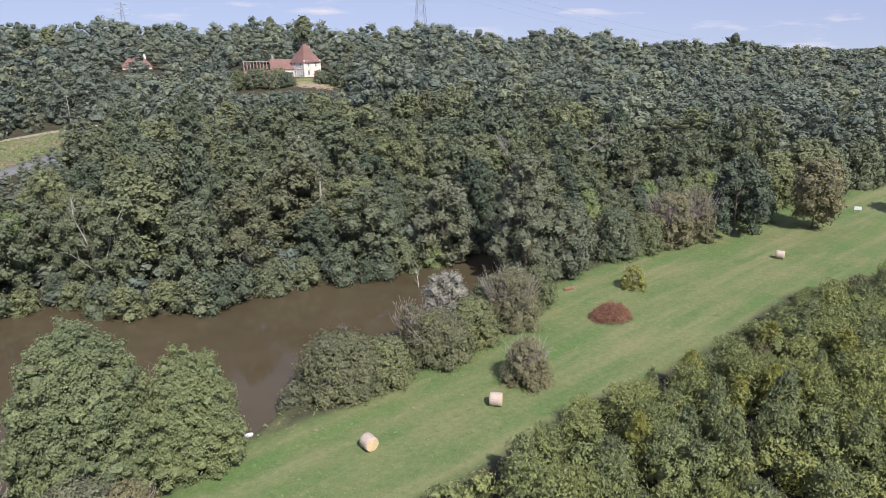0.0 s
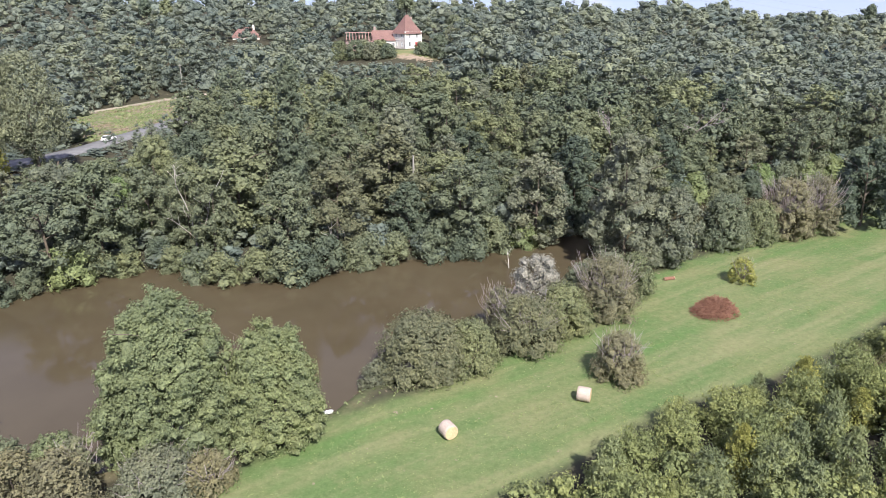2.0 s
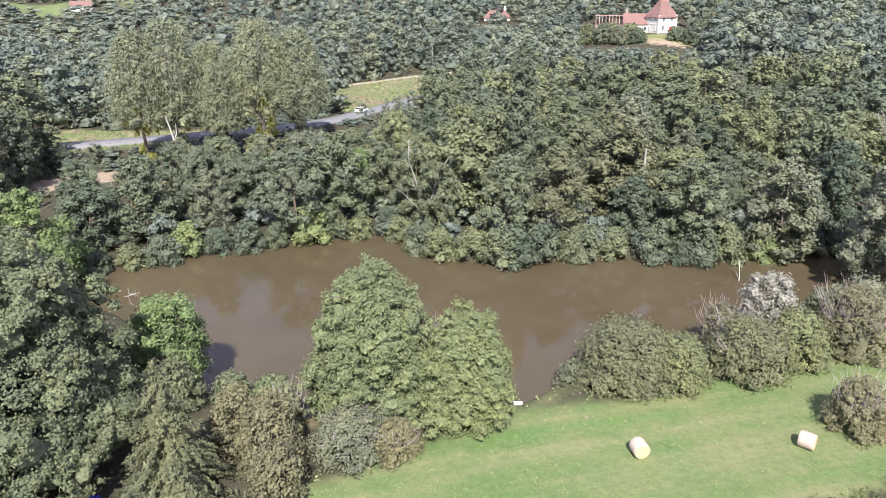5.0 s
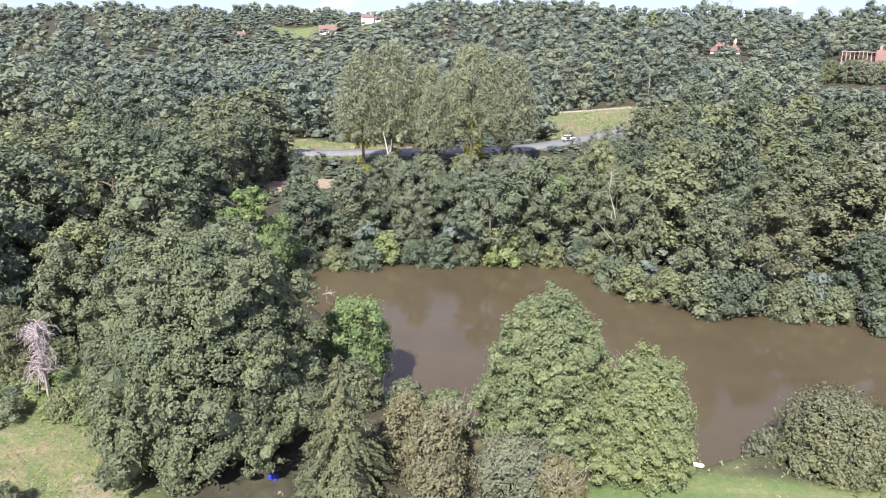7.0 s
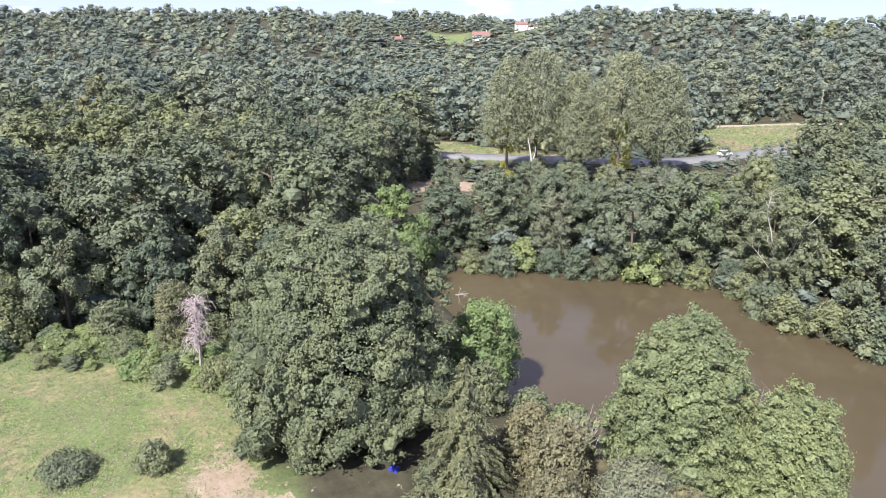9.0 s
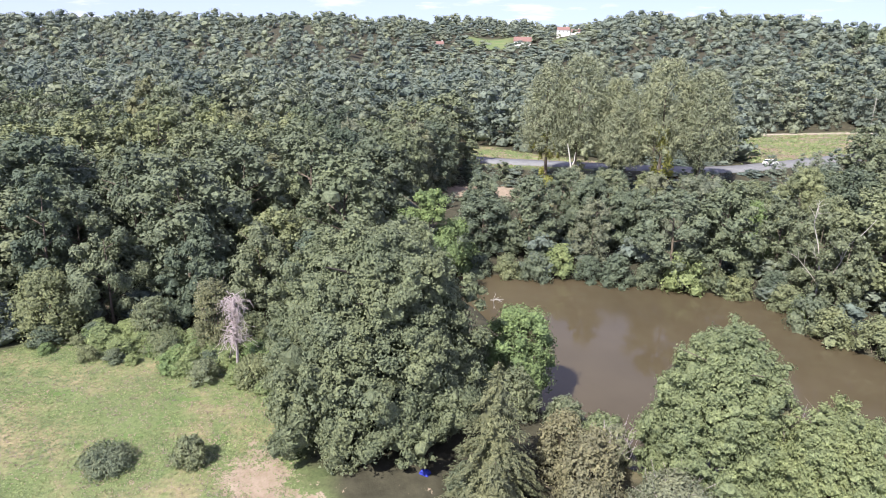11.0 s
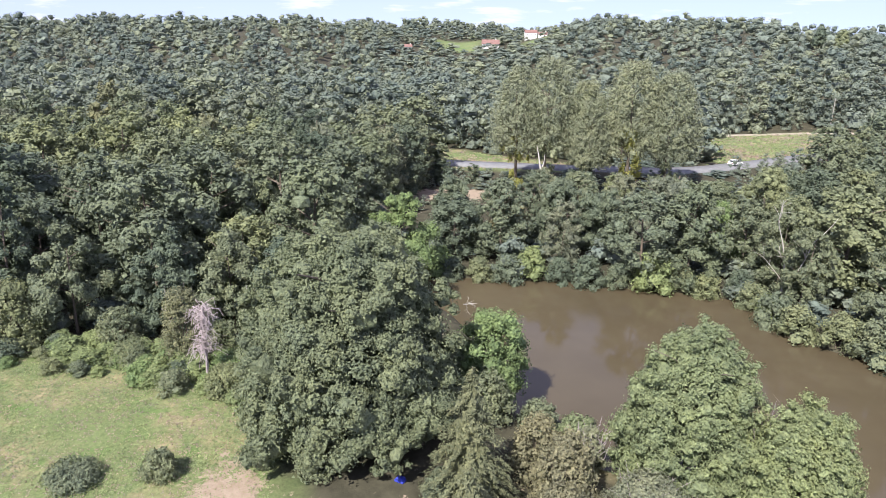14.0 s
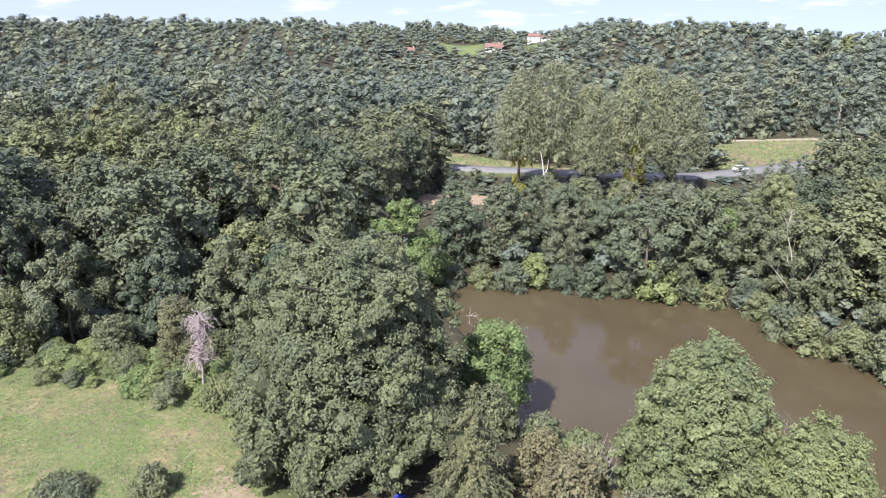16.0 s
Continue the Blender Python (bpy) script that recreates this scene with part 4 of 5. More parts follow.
bush(-65.4, 20.0, 4.4, 3.0, LEAF_EDGE, "brambly green bush at the clearing's edge", 145, 22, 2400, 0.26)
bush(-58.6, 19.6, 2.6, 2.6, LEAF_EDGE, "green bramble bush beside the oak", 146, 20, 2200, 0.26)
bush(-69.4, 12.8, 2.2, 2.6, LEAF_EDGE, "low bramble mound at the clearing's edge", 147, 16, 1700, 0.24)
bush(-73.6, 12.2, 4.4, 2.6, LEAF, "green bush in front of the wood", 148, 18, 1900, 0.28)
bush(-48.4, 11.8, 2.3, 1.7, LEAF, "small dark green bush in the dry grass", 149, 14, 1700, 0.20)
bush(-51.0, 6.0, 1.2, 2.4, LEAF, "low dark green bush spreading in the grass", 150, 16, 1700, 0.20)
for x, y, R in ((-79.6, 8.6, 5), (-79, 2.4, 4.5), (-80, -5, 4.5), (-68.6, 17.4, 3.5), (-73.6, 12.2, 3)):
    room(x, y, R)

# The tall edge of the wood above the shaded hollow by the road.
rng_w = np.random.default_rng(7)
for k in range(9):
    x, y = -99.0 - 3.9 * k + rng_w.normal() * 0.7, 48.5 + 3.7 * k + rng_w.normal() * 0.7
    room(x, y, 3.5)
    i = (1, 5, 0, 2, 1, 4, 5, 0, 1)[k]
    s = rng_w.uniform(14.0, 16.5) / WOOD[i][4]
    make_tree("woodland_tree", "dark tree at the tall edge of the wood", "tree", wood_protos[i][1], plant(x, y, s * 1.15, s, rng_w.uniform(0, 360)), "woodland trees")

# Woodland, the nearest trees one by one.
mid = Joined()
things_left = 290
for x, y in sorted(spots(11, 16000, 6.5, 60, 285, -34, 97), key=lambda p: math.hypot(*p)):
    if near_side(x, y) or any((x - a) ** 2 + (y - b) ** 2 < (R + 1.5) ** 2 for a, b, R in STANDS):
        continue
    r, az = math.hypot(x, y), math.degrees(math.atan2(-x, y))
    if az > 45 and r < 74 and y < 46 or 45 < az < 61.5 and r < 104 and y < 53 or one(side, x, y, HOLLOW) < 2.0:
        continue
    z0 = one(height, x, y)
    most = 99.0
    if 40 < az < 57.4 and r < 178:
        most = 36 - r * (33 / 178) - 0.8 - z0
    if 31 < az < 42 and r < 186:
        most = 36 - r * (33 / 178) - 0.8 - z0
    if 53 < az < 57.4 and r < 140:
        most = 36 - r * (33.5 / 141) - 0.3 - z0
    elif 28 < az <= 31 and r < 205:
        most = 36 - r * (31.5 / 190) - z0
    if 7.0 < az < 17.0 and r > 150:
        most = min(most, 36 - r * (17.5 / 250) - 2.0 - z0)
    if 21.5 < az < 25.5 and r > 190:
        most = min(most, 36 - r * (14.0 / 300) - 1.0 - z0)
    i = int(rng_w.choice(len(WOOD), p=[0.2, 0.2, 0.14, 0.1, 0.09, 0.15, 0.04, 0.08]))
    hh = rng_w.uniform(9.5, 17.5) + (1.5 if az > 57.4 else 0)
    if one(side, x, y, RIVER) < 7:
        hh *= 0.92
    hh = min(hh, most)
    if hh < 3.0:
        continue
    wide, turn = rng_w.uniform(0.95, 1.5), rng_w.uniform(0, 360)
    if things_left > 0:
        label, meshes, h = (wood_protos if things_left > 170 else wood_light)[i]
        s = hh / h
        make_tree("woodland_tree", label, "tree", meshes, plant(x, y, max(s, 0.5) * wide, s, turn), "woodland trees")
        things_left -= 1
    else:
        near_, far_, h = wood_far[i]
        shape = near_ if r < 175 else far_
        s = hh / h
        mid.add(shape, x, y, z0 - 0.1, max(s, 0.6) * wide, s, turn, rng_w.uniform())
scrub = []
for i in range(4):
    rng = np.random.default_rng(260 + i)
    c, r_ = crown_lobes(rng, 6.0, 0.0, 3.4, 8, "dome", 0.46)
    scrub.append(lobed(rng, c, r_, 320, 0.42, 0.75, ragged=0.2, low=-0.2))
for x, y in spots(14, 9000, 5.2, 60, 190, -34, 97):
    r, az = math.hypot(x, y), math.degrees(math.atan2(-x, y))
    if near_side(x, y) or any((x - a) ** 2 + (y - b) ** 2 < 4 for a, b, R in STANDS) or (az > 45 and r < 74 and y < 46) or (45 < az < 61.5 and r < 104 and y < 53) or one(side, x, y, HOLLOW) < 1.0:
        continue
    hh = rng_w.uniform(2.5, 5.5) * (0.5 if 31 < az < 61 and r > 110 else 1.0)
    mid.add(scrub[int(rng_w.integers(4))], x, y, one(height, x, y) - 0.2, rng_w.uniform(0.8, 1.2), hh / 6.0, rng_w.uniform(0, 6.28), rng_w.uniform(0.0, 0.6))
for x, y in spots(13, 9000, 3.4, 100, 290, 12, 75):
    edge = min(one(side, x, y, VERGE), one(side, x, y, FIELD), one(side, x, y, SAND), one(beside, x, y, ROAD) - 3, one(beside, x, y, TRACK) - 1)
    if 1.0 < edge < 11 and not any((x - a) ** 2 + (y - b) ** 2 < 4 for a, b, R in STANDS):
        z0 = one(height, x, y)
        r = math.hypot(x, y)
        most = 36 - r * (33 / 172) - 0.5 - z0 if r < 165 and math.degrees(math.atan2(-x, y)) > 34 else 9
        hh = min(rng_w.uniform(2.2, 6.0) + (2.5 if r > 200 else 0), most, 2.2 if r < 178 and math.degrees(math.atan2(-x, y)) > 33 else 9)
        if hh > 1.2:
            near_, far_, h = wood_far[int(rng_w.integers(len(WOOD)))]
            mid.add(far_, x, y, z0 - 0.2, max(hh / h, 0.28) * 1.15, hh / h, rng_w.uniform(0, 6.28), rng_w.uniform(0.2, 1.0))
mid.done("woods", LEAF_FAR_HAZED, "dense mixed green woodland on the slope", "forest")

# Leafy skirts that hang over the far bank.
skirts = []
for i in range(5):
    rng = np.random.default_rng(160 + i)
    c, r_ = crown_lobes(rng, 4.2, 0.0, 2.6, 14, "dome", 0.42)
    skirts.append(crown_mesh("foliage", (LEAF, LEAF, LEAF_BRIGHT, WEED, LEAF)[i], *lobed(rng, c, r_, 1500, 0.27, 0.7, ragged=0.18)))
sv, sf = tubes([[(0, 0, -0.3, 0.06), (0.5, 0.3, 1.6, 0.04), (0.9, 0.4, 3.0, 0.02)], [(0, 0, -0.3, 0.05), (-0.5, 0.2, 1.5, 0.03), (-0.8, -0.4, 2.8, 0.02)]], 5)
SKIRT_STEMS = fast_mesh("stalk", sv, sf, BARK, True)
line = np.array(RIVER[2:21], float)
for a, b in zip(line[:-1], line[1:]):
    L = np.hypot(*(b - a))
    out = np.array([b[1] - a[1], a[0] - b[0]]) / L
    for k in np.arange(1.0, L, 4.2):
        p = a + (b - a) * k / L + out * rng_w.uniform(-0.1, 1.3) * (1 if one(side, *(a + out * 2), RIVER) > 0 else -1)
        s = rng_w.uniform(0.7, 1.3)
        i = int(rng_w.choice(5, p=[0.38, 0.3, 0.05, 0.07, 0.2]))
        t = thing("bank_shrub", "green shrub overhanging the far river bank", "bush", plant(p[0], p[1], s * 1.1, s, rng_w.uniform(0, 360)), "shrubs along the far bank")
        part("stalk", SKIRT_STEMS, t)
        part("foliage", skirts[i], t)

for k in range(96):
    u = rng_w.uniform()
    x, y = np.array(((-77, 5), (-73, 12), (-66, 17), (-60, 23.5), (-52, 27.5)))[int(u * 4)] * (1 - (u * 4) % 1) + np.array(((-77, 5), (-73, 12), (-66, 17), (-60, 23.5), (-52, 27.5)))[int(u * 4) + 1] * ((u * 4) % 1)
    x, y = x + rng_w.normal() * 1.6 + 0.6, y + rng_w.normal() * 2.2 - 1.8
    s = rng_w.uniform(0.2, 0.55)
    t = thing("bramble", "low green bramble at the clearing's edge", "bush", plant(x, y, s * 1.5, s, rng_w.uniform(0, 360)), "brambles at the clearing's edge")
    part("stalk", SKIRT_STEMS, t)
    part("foliage", skirts[(3, 2, 3, 0)[k % 4]], t)

# Pines that stand above the skyline.
for i, (x, y, h, R) in enumerate(((-58.0, 300.0, 17.5, 4.4), (-84.0, 352.0, 16.0, 3.6), (-182.0, 330.0, 17.0, 4.0), (-196.0, 336.0, 16.0, 3.6), (196.0, 478.0, 17.0, 4.2), (-352.0, 560.0, 18.0, 4.5), (-330.0, 560.0, 17.0, 4.0))):
    hero(x, y, h, R, LEAF, "tall umbrella-topped pine above the skyline", "pine", seed=220 + i, base=0.5, kind="dome", lobes=22, leaves=900, leaf=0.8, size=0.4, trunk=0.05)

# The thicket on the near side of the meadow.
sprouts = []
for i, (mat, h, R, kind) in enumerate(((LEAF_SHRUB, 5.6, 2.7, "round"), (LEAF_LIGHT, 5.4, 2.4, "dome"), (LEAF_YELLOW, 5.4, 1.9, "cone"), (LEAF_SHRUB, 5.2, 2.7, "dome"), (LEAF_BROWN, 5.2, 2.5, "dome"), (LEAF_LIGHT, 6.4, 1.8, "cone"))):
    rng = np.random.default_rng(170 + i)
    c, r_ = crown_lobes(rng, h, 0.0, R, 26, kind, 0.32)
    v, f, cv, cf = lobed(rng, c, r_, 1000, 0.2, 0.42, ragged=0.5)
    # upright shoots with pointed sprays
    n_ = 1500
    k = rng.integers(0, len(c), n_)
    at = c[k] + np.stack([rng.normal(size=n_) * r_[k, 0] * 0.5, rng.normal(size=n_) * r_[k, 0] * 0.5, r_[k, 2] * rng.uniform(0.2, 1.9, n_)], -1)
    uv_, uf_ = leaf_tris(rng, at, unit(rng.normal(size=(n_, 3)) * np.array([1, 1, 0.2])), 0.34, 0.30, np.array([0, 0, 1.0]) + rng.normal(size=(n_, 3)) * 0.35)
    sprouts.append(crown_mesh("foliage", mat, np.concatenate([v, uv_]), np.concatenate([f, uf_ + len(v)]), cv, cf))
hr = np.random.default_rng(9)
pts = hr.uniform((-10, 26), (112, 116), (3000, 2))
pts = pts[side(pts[:, 0], pts[:, 1], THICKET) < -0.6]
taken = []
for x, y in pts:
    if math.hypot(x, y) < 33 or any((x - a) ** 2 + (y - b) ** 2 < 2.65 ** 2 for a, b in taken) or len(taken) > 299 or x > 0.95 * y + 14:
        continue
    taken.append((x, y))
    edge = -one(side, x, y, THICKET)
    s = hr.uniform(0.6, 0.88) * (0.66 if edge < 2.5 else 1.0)
    i = int(hr.choice(6, p=[0.28, 0.2, 0.12, 0.16, 0.06, 0.18]))
    t = thing("thicket_shrub", ("dense olive-green sapling thicket beside the meadow", "light green willow saplings beside the meadow", "yellow-green leafy sapling in the thicket", "rounded olive-green bush in the thicket", "brownish bush in the thicket", "slim light-green saplings in the thicket")[i],
              "bush", plant(x, y, s * hr.uniform(1.15, 1.5), s, hr.uniform(0, 360)), "thicket shrubs")
    part("stalk", SKIRT_STEMS, t)
    part("foliage", sprouts[i], t)

low_growth = Joined()
low_shapes = []
for i in range(4):
    rng = np.random.default_rng(460 + i)
    c, r_ = crown_lobes(rng, 2.6, 0.0, 1.9, 9, "dome", 0.44)
    low_shapes.append(lobed(rng, c, r_, 480, 0.2, 0.6, ragged=0.28, low=-0.2))
taken = []
for x, y in pts:
    if math.hypot(x, y) < 33 or x > 0.95 * y + 14 or any((x - a) ** 2 + (y - b) ** 2 < 2.2 ** 2 for a, b in taken):
        continue
    taken.append((x, y))
    low_growth.add(low_shapes[int(hr.integers(4))], x, y, one(height, x, y) - 0.1, hr.uniform(0.9, 1.3), hr.uniform(1.0, 1.55) * (0.5 if one(side, x, y, THICKET) > -2 else 1.0), hr.uniform(0, 6.28), hr.uniform())
low_growth.done("undergrowth", LEAF_THICKET, "dense low olive-green growth between thicket shrubs", "undergrowth")

# The far woods, too many to count; houses stand among them.
FARMS = ((-548.5, 441.3, 27.4), (-533.0, 444.0, 26.8), (-514.3, 370.1, 18.6), (-530.8, 296.6, 15.4))
far_sets = []
for i in range(6):
    rng = np.random.default_rng(300 + i)
    kind = ("round", "dome", "cone", "round", "dome", "column")[i]
    pair = []
    for n_, lob, s_ in ((330, 10, 0.56), (130, 5, 0.8)):
        c, r_ = crown_lobes(rng, 13.0, 1.5, 4.8, lob, kind, 0.42 if lob > 8 else 0.58)
        pair.append(lobed(rng, c, r_, n_, s_, 0.7, low=-0.2, ragged=0.3))
    far_sets.append(pair)
woods = Joined()
for x, y in spots(12, 45000, 8.8, 285, 870, -36, 98):
    r, az = math.hypot(x, y), math.degrees(math.atan2(-x, y))
    if min(one(side, x, y, f_) for f_ in FIELDS_FAR) < 2 or (r > 400 and rng_w.uniform() < (0.12 if 44 < az < 66 else 0.42)):
        continue
    if any(math.hypot(x - a * k, y - b * k) < 9 for a, b, *_ in FARMS for k in (1.0,)):
        continue
    s = rng_w.uniform(0.75, 1.6)
    sz = 0.75 * s ** 0.5 * rng_w.uniform(0.85, 1.3)
    if 7.0 < az < 17.0 and r < 256 or 48 < az < 63 and 480 < r < 760:
        sz *= 0.62
        s *= 1.15
    woods.add(far_sets[int(rng_w.integers(6))][0 if r < 400 else 1], x, y, one(height, x, y) - 1.0, s, sz, rng_w.uniform(0, 6.28), rng_w.uniform())
for x, y in spots(15, 9000, 15.0, 1500, 2050, -36, -8):
    woods.add(far_sets[int(rng_w.integers(6))][1], x, y, one(height, x, y) - 2.0, rng_w.uniform(1.4, 2.4), rng_w.uniform(1.0, 1.4), rng_w.uniform(0, 6.28), rng_w.uniform())
woods.done("far_woods", LEAF_FAR_HAZED, "continuous green woods covering the far hills", "forest")


# ---- buildings ----
WALL = plain("lime_render", (0.72, 0.66, 0.58), (0.84, 0.79, 0.72), 1.2, 0.9, 0.2, 0.0, 0.2, 0.02)
WALL_FAR = plain("pale_render", (0.74, 0.71, 0.66), (0.84, 0.82, 0.78), 1.2, 0.9, 0.2, 0.0, 0.1)
STONE = plain("old_stone", (0.34, 0.26, 0.22), (0.46, 0.36, 0.31), 2.2, 0.9, 0.2, 0.0, 0.5, 0.05)
TIMBER = plain("new_timber", (0.40, 0.25, 0.21), (0.52, 0.35, 0.30), 3.0, 0.8, 0.2, 0.0, 0.2, 0.01, (1, 1, 6))
RED_PAINT = plain("red_paint", (0.40, 0.03, 0.03), (0.50, 0.05, 0.045), 5.0, 0.6)
SHUTTER = plain("dark_red_paint", (0.22, 0.07, 0.06), (0.28, 0.10, 0.08), 5.0, 0.6)
GLASS = plain("window_glass", (0.02, 0.025, 0.03), (0.03, 0.035, 0.04), 2.0, 0.08, 0.6, 0.0, 0.0)
STEEL = plain("galvanised_steel", (0.34, 0.36, 0.40), (0.42, 0.44, 0.48), 3.0, 0.5, 0.4, 0.6, 0.0)
STRAW = plain("straw", (0.55, 0.40, 0.22), (0.74, 0.58, 0.36), 9.0, 0.95, 0.1, 0.0, 0.8, 0.05)
NET = plain("pale_bale_wrap", (0.42, 0.33, 0.27), (0.56, 0.46, 0.38), 7.0, 0.8, 0.3, 0.0, 0.5, 0.03, (1, 1, 5))
BRUSH = plain("dead_brush", (0.16, 0.075, 0.05), (0.34, 0.18, 0.12), 5.0, 0.95)
WHITE = plain("white_paint", (0.78, 0.78, 0.76), (0.84, 0.84, 0.82), 3.0, 0.35, 0.5, 0.0, 0.0)
RUBBER = plain("tyre_rubber", (0.02, 0.02, 0.02), (0.035, 0.035, 0.035), 8.0, 0.8)
BLUE = plain("blue_tarpaulin", (0.02, 0.03, 0.30), (0.04, 0.06, 0.42), 4.0, 0.5, 0.4, 0.0, 0.6, 0.05)
POLE_WOOD = plain("weathered_pole", (0.26, 0.24, 0.21), (0.38, 0.36, 0.32), 4.0, 0.9, 0.2, 0.0, 0.3, 0.01, (3, 3, 0.4))


def tile_material():
    m, nt, b = shader("clay_tiles", 0.85, 0.2)
    co_ = nt.nodes.new("ShaderNodeTexCoord").outputs["Object"]
    col = ramp(nt, noise_of(nt, 3.0, 6, 0.75, co_), (0.3, (0.17, 0.095, 0.08)), (0.55, (0.26, 0.155, 0.135)), (0.75, (0.35, 0.24, 0.21)))
    col = mixed(nt, 0.6, col, ramp(nt, noise_of(nt, 0.4, 3, 0.6, co_), (0.35, (0.8, 0.8, 0.82)), (0.7, (1.15, 1.1, 1.05))), "MULTIPLY")
    nt.links.new(col, b.inputs["Base Color"])
    wave = node(nt, "ShaderNodeTexWave", Scale=1.6, Distortion=0.6)
    wave.bands_direction = "Z"
    nt.links.new(co_, wave.inputs["Vector"])
    bumped(nt, b, wave.outputs["Fac"], 0.6, 0.06)
    return m


TILES = tile_material()


def bm_mesh(name, bm, mat, smooth=False):
    me = bpy.data.meshes.new(name)
    bm.to_mesh(me)
    bm.free()
    if smooth:
        me.polygons.foreach_set("use_smooth", np.full(len(me.polygons), True))
    me.materials.append(mat)
    return me


def add_box(bm, x, y, z, sx, sy, sz, bevel=0.0, turn=None):
    """A box by its centre and sizes."""
    m = Matrix.Translation((x, y, z)) @ (turn or Matrix.Identity(4)) @ Matrix.Diagonal((sx, sy, sz, 1))
    made = bmesh.ops.create_cube(bm, size=1.0, matrix=m)
    if bevel:
        bmesh.ops.bevel(bm, geom=list({e for v in made["verts"] for e in v.link_edges}), offset=bevel, segments=2, affect="EDGES", profile=0.5)


def box_part(name, mat, parent, x, y, z, sx, sy, sz, bevel=0.0, label="", turn=None):
    bm = bmesh.new()
    add_box(bm, x, y, z, sx, sy, sz, bevel, turn)
    return part(name, bm_mesh(name, bm, mat), parent, label)


def add_poly(bm, verts, faces, thick=0.0):
    vs = [bm.verts.new(v) for v in verts]
    fs = [bm.faces.new([vs[i] for i in f]) for f in faces]
    if thick:
        bmesh.ops.recalc_face_normals(bm, faces=fs)
        bmesh.ops.solidify(bm, geom=fs, thickness=thick)


def hip_roof(name, parent, x0, x1, y0, y1, z, rise, ridge, over=0.45, mat=None, sweep=0.0):
    """A hipped roof with a ridge of the given length along x and a kicked eave."""
    bm = bmesh.new()
    cx, cy = (x0 + x1) / 2, (y0 + y1) / 2
    rings_ = []
    for k, zz in ((0.0, -0.15), (0.16, 0.10 - sweep), (0.5, 0.45 - sweep), (1.0, 1.0)):
        hx = (x1 - x0) / 2 + over
        hy = (y1 - y0) / 2 + over
        ax, ay = hx + (ridge / 2 - hx) * k, hy + (0.06 - hy) * k
        rings_.append([bm.verts.new((cx + sx * ax, cy + sy * ay, z + rise * zz)) for sx, sy in ((-1, -1), (1, -1), (1, 1), (-1, 1))])
    for a, b in zip(rings_[:-1], rings_[1:]):
        for i in range(4):
            bm.faces.new((a[i], a[(i + 1) % 4], b[(i + 1) % 4], b[i]))
    bm.faces.new(rings_[-1])
    bm.faces.new(rings_[0][::-1])
    return part(name, bm_mesh(name, bm, mat or TILES), parent, "weathered red-brown clay tiles")


def gable_roof(name, parent, x0, x1, y0, y1, z, rise, over=0.4):
    bm = bmesh.new()
    cy = (y0 + y1) / 2
    e, t = over, 0.18
    prof = [(y0 - e, z - 0.2), (cy, z + rise), (y1 + e, z - 0.2), (y1 + e, z - 0.2 - t), (cy, z + rise - t), (y0 - e, z - 0.2 - t)]
    a = [bm.verts.new((x0 - e, y, zz)) for y, zz in prof]
    b = [bm.verts.new((x1 + e, y, zz)) for y, zz in prof]
    for i in range(6):
        j = (i + 1) % 6
        bm.faces.new((a[i], a[j], b[j], b[i]))
    bm.faces.new((a[0], a[1], a[4], a[5])[::-1]), bm.faces.new((a[1], a[2], a[3], a[4])[::-1])
    bm.faces.new((b[0], b[1], b[4], b[5])), bm.faces.new((b[1], b[2], b[3], b[4]))
    return part(name, bm_mesh(name, bm, TILES), parent, "red clay tiles")


def window(parent, m, w=1.0, h=1.5, shutters=True):
    """A window set in a wall: m stands at its middle, y pointing into the wall."""
    frame_ = bmesh.new()
    for x, z, sx, sz in ((-w / 2, 0, 0.1, h), (w / 2, 0, 0.1, h), (0, h / 2, w, 0.1), (0, -h / 2, w + 0.2, 0.12), (0, 0, 0.07, h)):
        add_box(frame_, x, -0.05, z, sx, 0.14, sz)
    fr = part("window", bm_mesh("window", frame_, WHITE), parent, "white-framed window with dark red shutters" if shutters else "white-framed window")
    fr.matrix_basis = m
    box_part("pane", GLASS, fr, 0, 0.0, 0, w, 0.04, h)
    if shutters:
        for s in (-1, 1):
            box_part("shutter", SHUTTER, fr, s * (w * 0.78), -0.06, 0, w * 0.5, 0.06, h * 1.02, 0.01)
    return fr


def walls(name, parent, x0, x1, y0, y1, z0, z1, mat, thick=0.5, label=""):
    """Four walls of real thickness, open above."""
    bm = bmesh.new()
    zc, h = (z0 + z1) / 2, z1 - z0
    add_box(bm, (x0 + x1) / 2, y0 + thick / 2, zc, x1 - x0, thick, h)
    add_box(bm, (x0 + x1) / 2, y1 - thick / 2, zc, x1 - x0, thick, h)
    add_box(bm, x0 + thick / 2, (y0 + y1) / 2, zc, thick, y1 - y0 - 2 * thick, h)
    add_box(bm, x1 - thick / 2, (y0 + y1) / 2, zc, thick, y1 - y0 - 2 * thick, h)
    return part(name, bm_mesh(name, bm, mat), parent, label)


HZ = one(height, HOUSE[0], HOUSE[1]) - 0.1
tower = thing("manor_house", "white two-storey manor tower with a steep hipped red roof", "house", pose(-50.0, 259.2, HZ, 0, 0, 49) @ Matrix.Scale(0.87, 4))
walls("wall", tower, -4.1, 4.1, -4.1, 4.1, -1.5, 6.9, WALL)
hip_roof("roof", tower, -4.1, 4.1, -4.1, 4.1, 6.9, 6.4, 1.4, 0.55, None, 0.06)
bm = bmesh.new()
